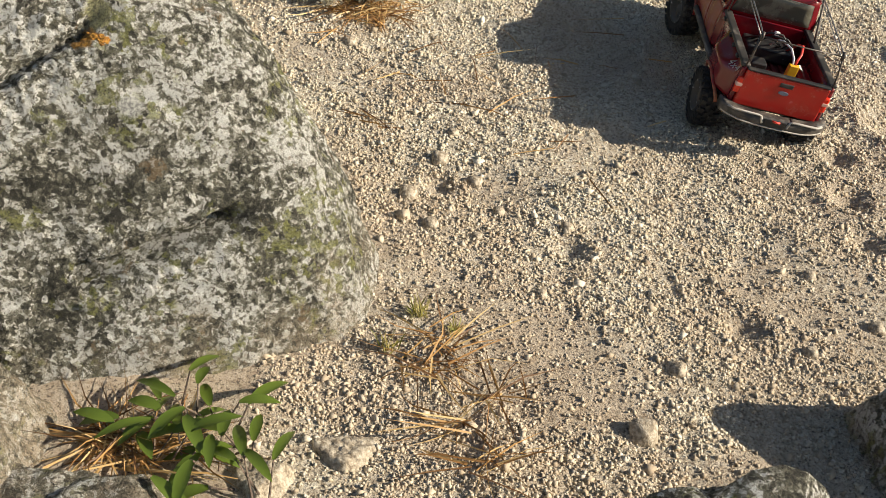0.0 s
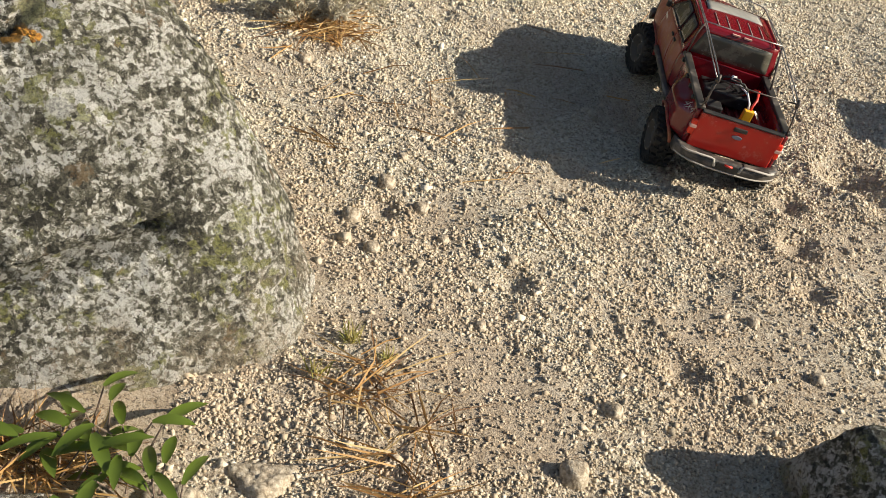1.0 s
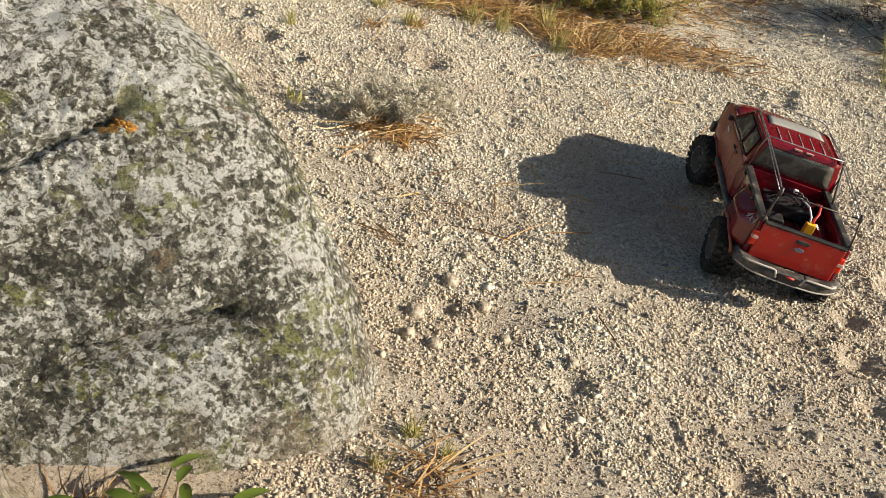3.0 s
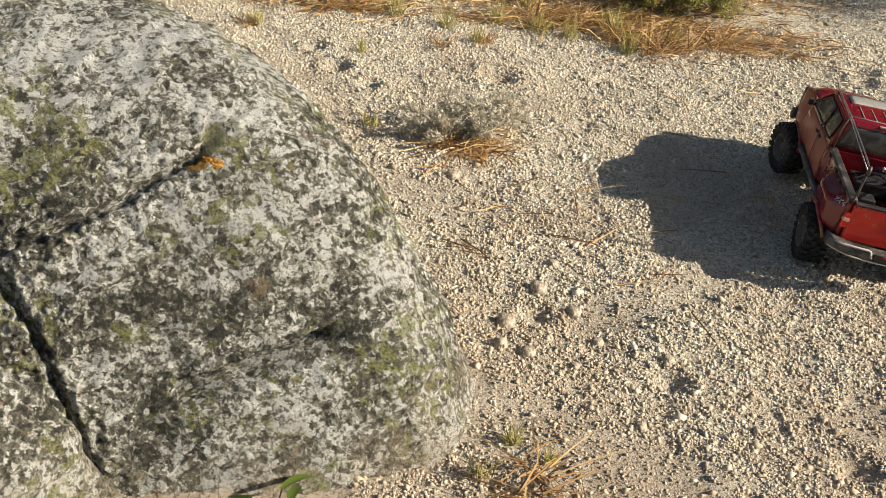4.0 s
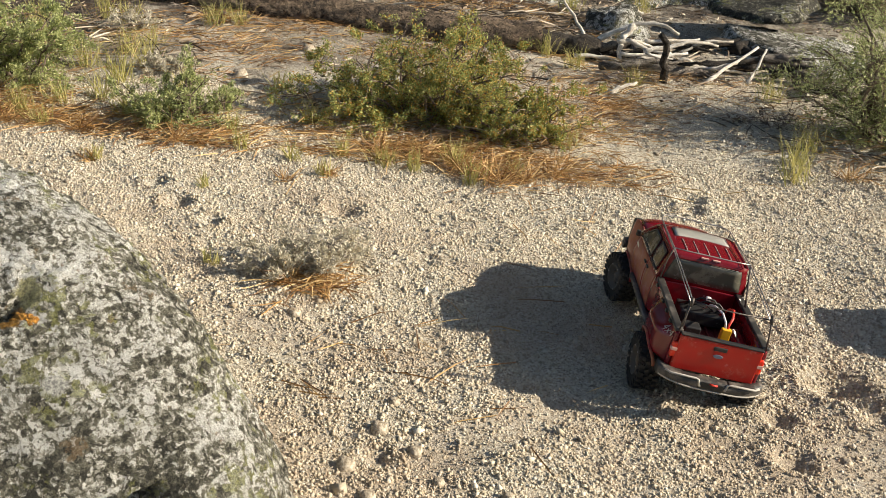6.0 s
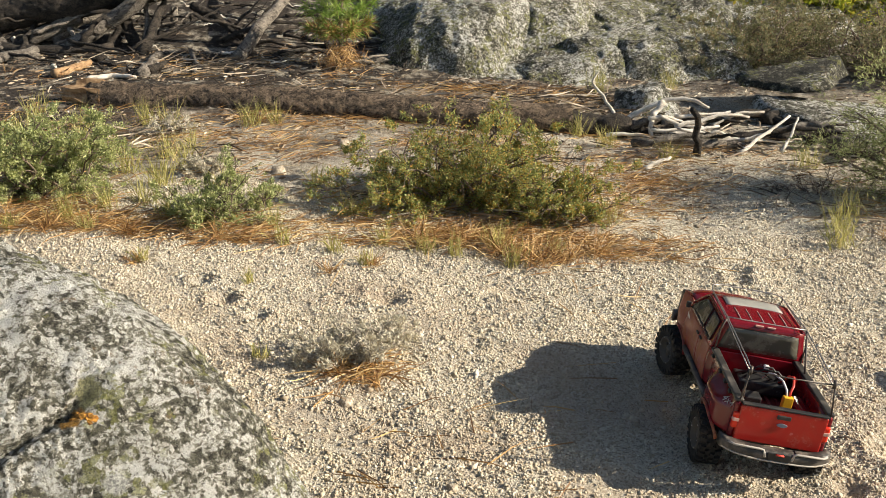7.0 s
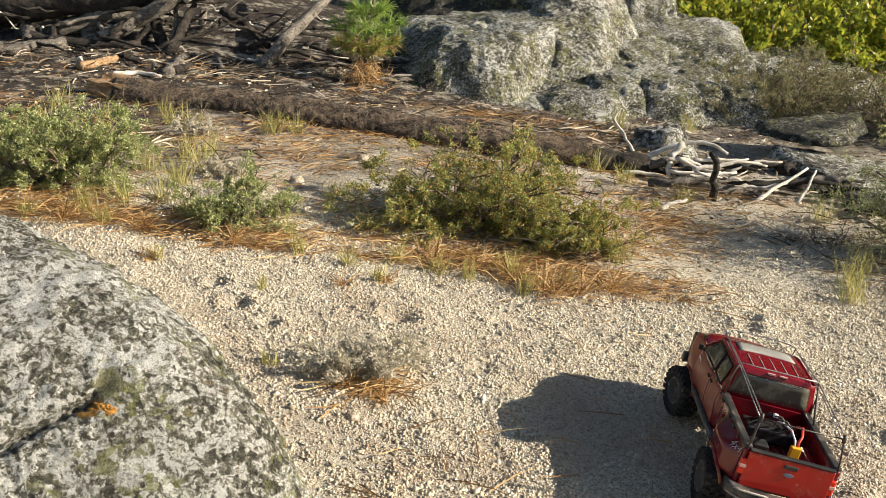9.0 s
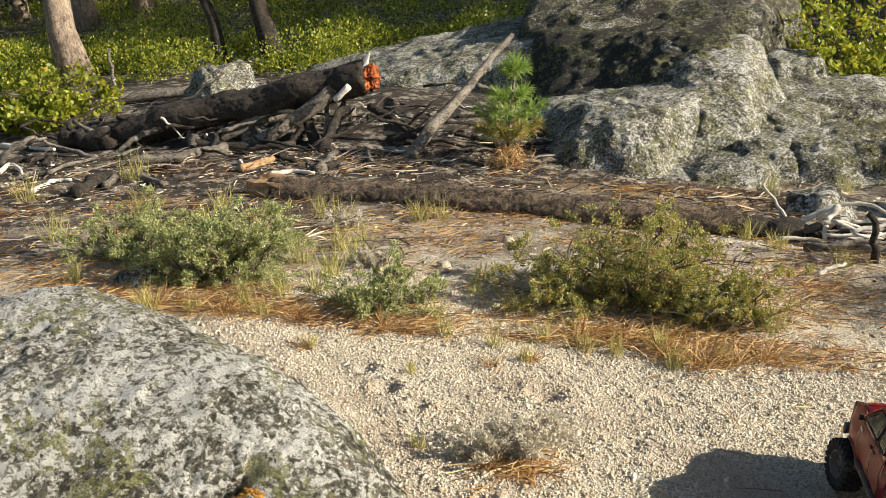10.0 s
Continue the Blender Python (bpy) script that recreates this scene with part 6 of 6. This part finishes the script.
# young pine
def make_young_pine(at, height, seed):
    gen, r = np.random.default_rng(seed), random.Random(seed)
    top = new("young_pine")
    top.matrix_basis = Matrix.Translation((at[0], at[1], ground_z(*at)))
    lean = Vector((0.09, 0, 0))
    stem = [Vector((lean.x * max(0.0, z / height) ** 1.5, 0, z)) for z in np.linspace(-0.02, height * 0.86, 9)]
    part("trunk", mesh("trunk", *tube(stem, list(np.linspace(0.012, 0.006, 9)), 8, 0.05, seed), True), M_pinebark, top)
    tips = []
    for h, n, l in ((0.22, 6, 0.15), (0.36, 6, 0.17), (0.54, 5, 0.09), (0.78, 5, 0.05)):
        for i in range(n):
            a = 2 * math.pi * (i + r.random() * 0.5) / n
            s0 = Vector((lean.x * h ** 1.5, 0, height * h))
            e = s0 + Vector((l * math.cos(a), l * math.sin(a), l * 0.55))
            part("branch", mesh("branch", *tube([s0, s0.lerp(e, 0.5) - Vector((0, 0, 0.01)), e], [0.006, 0.005, 0.004], 6)), M_pinebark, top)
            tips.append((s0.lerp(e, 0.45), e - s0))
            tips.append((s0.lerp(e, 0.75), e - s0))
            tips.append((e, e - s0))
    tips.append((stem[-1], Vector((0, 0, 1))))
    tips.append((stem[-2], Vector((0, 0, 1))))
    for nm, mat_, test, cnt in (("needles", M_needle, lambda z: True, 46), ("dry_needles", M_dry, lambda z: z < height * 0.42, 45)):
        ps, ds = [], []
        for c, d in tips:
            if not test(c.z):
                continue
            ps.append(np.array(c[:]) + gen.normal(0, 0.008, (cnt, 3)))
            ds.append(unit(np.array(d[:])[None]) * 0.8 + unit(gen.normal(size=(cnt, 3))))
        v, t = blades(np.concatenate(ps), np.concatenate(ds), 0.072, 0.0033, gen, 0.05)
        part(nm, fast_mesh(nm, v, t), mat_, top)
    p = gen.normal(0, 0.05, (500, 3)) * [1, 1, 0]
    p[:, 2] = gen.uniform(0.0, 0.12, 500)
    v, t = blades(p, gen.normal(size=(500, 3)) + [0, 0, -0.2], 0.09, 0.003, gen, 0.3)
    part("dead_needles", fast_mesh("dead_needles", v, t), M_dry, top, "rusty dead needles at the foot")
    return tagged(top, "young green pine with long needles beside the rock", "young pine")


make_young_pine((-0.51, 5.55), 0.66, 3)


# ---- trees ----
def make_pine(at, height, radius, seed, lean=(0, 0), low=0.25, crown=1.7, material=None, clumps=90, name="pine_tree", label="tall pine with scaly brown trunk behind the meadow"):
    gen, r = np.random.default_rng(seed), random.Random(seed)
    top = new(name)
    top.matrix_basis = Matrix.Translation((at[0], at[1], ground_z(*at) - 0.05))
    n = 16
    stem = [Vector((lean[0] * z, lean[1] * z, z)) + Vector((r.gauss(0, 0.02), r.gauss(0, 0.02), 0)) for z in np.linspace(0, height, n)]
    rad = [radius * (1 + 0.5 * math.exp(-z / 0.35)) * (1 - 0.9 * z / height) for z in np.linspace(0, height, n)]
    part("trunk", mesh("trunk", *tube(stem, rad, 18, 0.05, seed), True), material or M_pinebark, top)
    bars, ps, ds = [], [], []
    for i in range(clumps):
        h = low + (1 - low) * (i / clumps) ** 0.9
        a = i * 2.4 + r.random()
        l = crown * (1.05 - h) / (1.05 - low) * r.uniform(0.55, 1.1)
        s0 = Vector((lean[0] * h * height, lean[1] * h * height, h * height))
        e = s0 + Vector((l * math.cos(a), l * math.sin(a), -0.12 * l + 0.1))
        bars.append(tube([s0, s0.lerp(e, 0.5) + Vector((0, 0, 0.05 * l)), e], [0.02 * radius / 0.15, 0.014 * radius / 0.15, 0.005], 5))
        for c in (0.55, 0.8, 1.0):
            q = np.array(s0.lerp(e, c)[:]) + gen.normal(0, 0.13 + 0.05 * l, (26, 3)) * [1, 1, 0.55]
            ps.append(q)
            ds.append(gen.normal(size=(26, 3)) + [math.cos(a), math.sin(a), -0.1])
    part("limbs", mesh("limbs", *joined(bars)), M_bark, top)
    p, d = np.concatenate(ps), np.concatenate(ds)
    part("crown", fast_mesh("crown", *leaves(p, d, 0.22, 0.065, gen, 0.2)), M_forest, top)
    return tagged(top, label, "tree", "pines")


t1 = make_pine((-5.30, 9.9), 9.0, 0.135, 21, (-0.10, 0.0), 0.42)
t2 = make_pine((-3.99, 10.6), 8.0, 0.055, 22, (-0.20, 0.0), 0.40, material=M_bark, label="slim dark pine trunk leaning in the meadow")
t3 = make_pine((-3.42, 10.6), 9.5, 0.092, 23, (-0.14, 0.0), 0.30, material=M_bark, label="dark pine trunk standing in the meadow")
rng = random.Random(5)
FOREST = []
while len(FOREST) < 64:
    x, y = rng.uniform(-34, 26), rng.uniform(15, 42)
    if abs(x + 0.45 * y + 0) < 30 and all((x - a) ** 2 + (y - b) ** 2 > 4 for a, b in FOREST):
        FOREST.append((x, y))
# added pines off to the right, for their shade across the meadow
FOREST += [(5.2, 11.6), (7.6, 12.8), (3.6, 14.2), (9.2, 14.6), (11.5, 12.2), (6.0, 16.5), (8.4, 10.6)]
base_trees = [make_pine(FOREST[i], (9, 11, 8)[i], 0.16, 31 + i, (0, 0), 0.06 + 0.05 * i, 2.2, clumps=62, label="dense dark green pine at the edge of the forest") for i in range(3)]
for i, (x, y) in enumerate(FOREST[3:]):
    sc = rng.uniform(0.75, 1.35)
    copy_thing(base_trees[i % 3], Matrix.Translation((x, y, ground_z(x, y) - 0.05)) @ Matrix.Rotation(rng.uniform(0, 6.28), 4, "Z") @ Matrix.Scale(sc, 4))

# low green bushes of the meadow
gen = np.random.default_rng(9)
ps, ds, sizes = [], [], []
rng = random.Random(19)
for i in range(330):
    y = 8.6 + 24 * rng.random() ** 1.6
    x = rng.uniform(-0.80 * y - 2.0, 0.1 * y - 2.2 if y < 14 else 0.45 * y)
    if (y < 9.8 and x > -6.2) or (y < 11.5 and x > -2.6):
        continue
    r, h = rng.uniform(0.25, 0.75) * (0.7 + y / 30), rng.uniform(0.14, 0.46)
    n = 1500 if y < 13 else 420
    u = unit(gen.normal(size=(n, 3)))
    u[:, 2] = np.abs(u[:, 2])
    p = u * [r, r, h] * gen.uniform(0.62, 1.10, (n, 1)) + [x, y, ground_z(x, y)]
    ps.append(p)
    ds.append((u + gen.normal(size=(n, 3)) * 0.8 + [0, 0, 0.4]) * 1.0)
    sizes.append(np.full((n, 1), 0.014 + 0.0019 * y))
p, d = np.concatenate(ps), np.concatenate(ds)
tagged(part("meadow_bushes", fast_mesh("meadow_bushes", *leaves(p, d, np.concatenate(sizes), 0.6 * np.concatenate(sizes), gen, 0.2)), M_meadow), "low yellow-green bushes covering the meadow", "bushes", kind="stuff")

# chips of bark and wood strewn over the duff
gen = np.random.default_rng(8)
n = 6500
cx, cy = gen.uniform(-3.6, 2.3, n), 3.3 + 2.5 * gen.random(n) ** 0.6
cp = np.stack([cx, cy, [surface_z(a, b) + 0.004 for a, b in zip(cx, cy)]], 1)
ang = gen.uniform(0, 6.28, n)
cd = np.stack([np.cos(ang), np.sin(ang), gen.normal(0.05, 0.12, n)], 1)
k = Nodes("wood_chips", 0.9)
M_chip = k.color(k.ramp(k.per_piece(), [(0.0, (0.09, 0.06, 0.04)), (0.35, (0.24, 0.165, 0.10)), (0.65, (0.46, 0.36, 0.25)), (1.0, (0.70, 0.62, 0.50))]))
tagged(part("wood_chips", fast_mesh("wood_chips", *leaves(cp, cd, 0.024 * np.exp(gen.normal(0, 0.55, (n, 1))), 0.009, gen, 0.3)), M_chip), "chips of bark and pale wood strewn on the ground", "wood chips", kind="stuff")

# ---- loose gravel ----
gen = np.random.default_rng(3)
N, FAR = 176000, 40000
gx_, gy_ = gen.uniform(-1.3, 1.9, 5 * N), 0.62 + 2.6 * gen.random(5 * N) ** 1.3
bare = np.sin(gx_ * 9.3 + 2.1 * np.sin(gy_ * 6.1)) + np.sin(gy_ * 11.7 + 1.7 * np.sin(gx_ * 7.3 + 1.0)) - 1.6 * (gy_ - 1.1)   # patches of bare soil
keep = (np.abs(gx_ - 0.1) < 0.40 + 0.42 * gy_) & (gx_ > -0.30 - 0.75 * np.maximum(0, gy_ - 1.4)) & ((bare < 0.45) | (gen.random(5 * N) < 0.35))
fx_, fy_ = gen.uniform(-1.6, 2.0, FAR), gen.uniform(2.9, 4.6, FAR)
fy_ = np.where(fy_ > 3.75 + 0.6 * fx_, 2.9 + (fy_ - 2.9) * 0.4, fy_)
gx_, gy_ = np.concatenate([gx_[keep][:N], fx_]), np.concatenate([gy_[keep][:N], fy_])
N = len(gx_)
gz_ = np.array([surface_z(a, b) for a, b in zip(gx_, gy_)])
size = np.where(gy_ < 2.95, 0.0021 + 0.0001 * gy_, 0.0025) * np.exp(gen.normal(0, 0.34, N)) * np.where((gen.random(N) < 0.022) & (gy_ < 2.2), gen.uniform(1.3, 2.3, N), 1.0)
kernel = np.array([(1, 0, 0), (-0.5, 0.87, 0), (-0.5, -0.87, 0), (0, 0, 1), (0, 0, -1)], float) * 1.25
tri = np.array([(0, 1, 3), (1, 2, 3), (2, 0, 3), (1, 0, 4), (2, 1, 4), (0, 2, 4)])
q = unit(gen.normal(size=(N, 4)))
w, x, y, z = q.T
R = np.stack([1 - 2 * (y * y + z * z), 2 * (x * y - w * z), 2 * (x * z + w * y), 2 * (x * y + w * z), 1 - 2 * (x * x + z * z), 2 * (y * z - w * x), 2 * (x * z - w * y), 2 * (y * z + w * x), 1 - 2 * (x * x + y * y)], 1).reshape(N, 3, 3)
shape = kernel[None] * gen.uniform(0.7, 1.25, (N, 1, 3)) + gen.normal(0, 0.26, (N, 5, 3))
v = np.einsum("nij,nkj->nki", R, shape) * size[:, None, None] + np.stack([gx_, gy_, gz_ + size * 0.12], 1)[:, None]
tagged(part("gravel", fast_mesh("gravel", v.reshape(-1, 3), (tri[None] + 5 * np.arange(N)[:, None, None]).reshape(-1, 3)), M_grain), "loose crushed granite gravel grains", "gravel", kind="stuff")
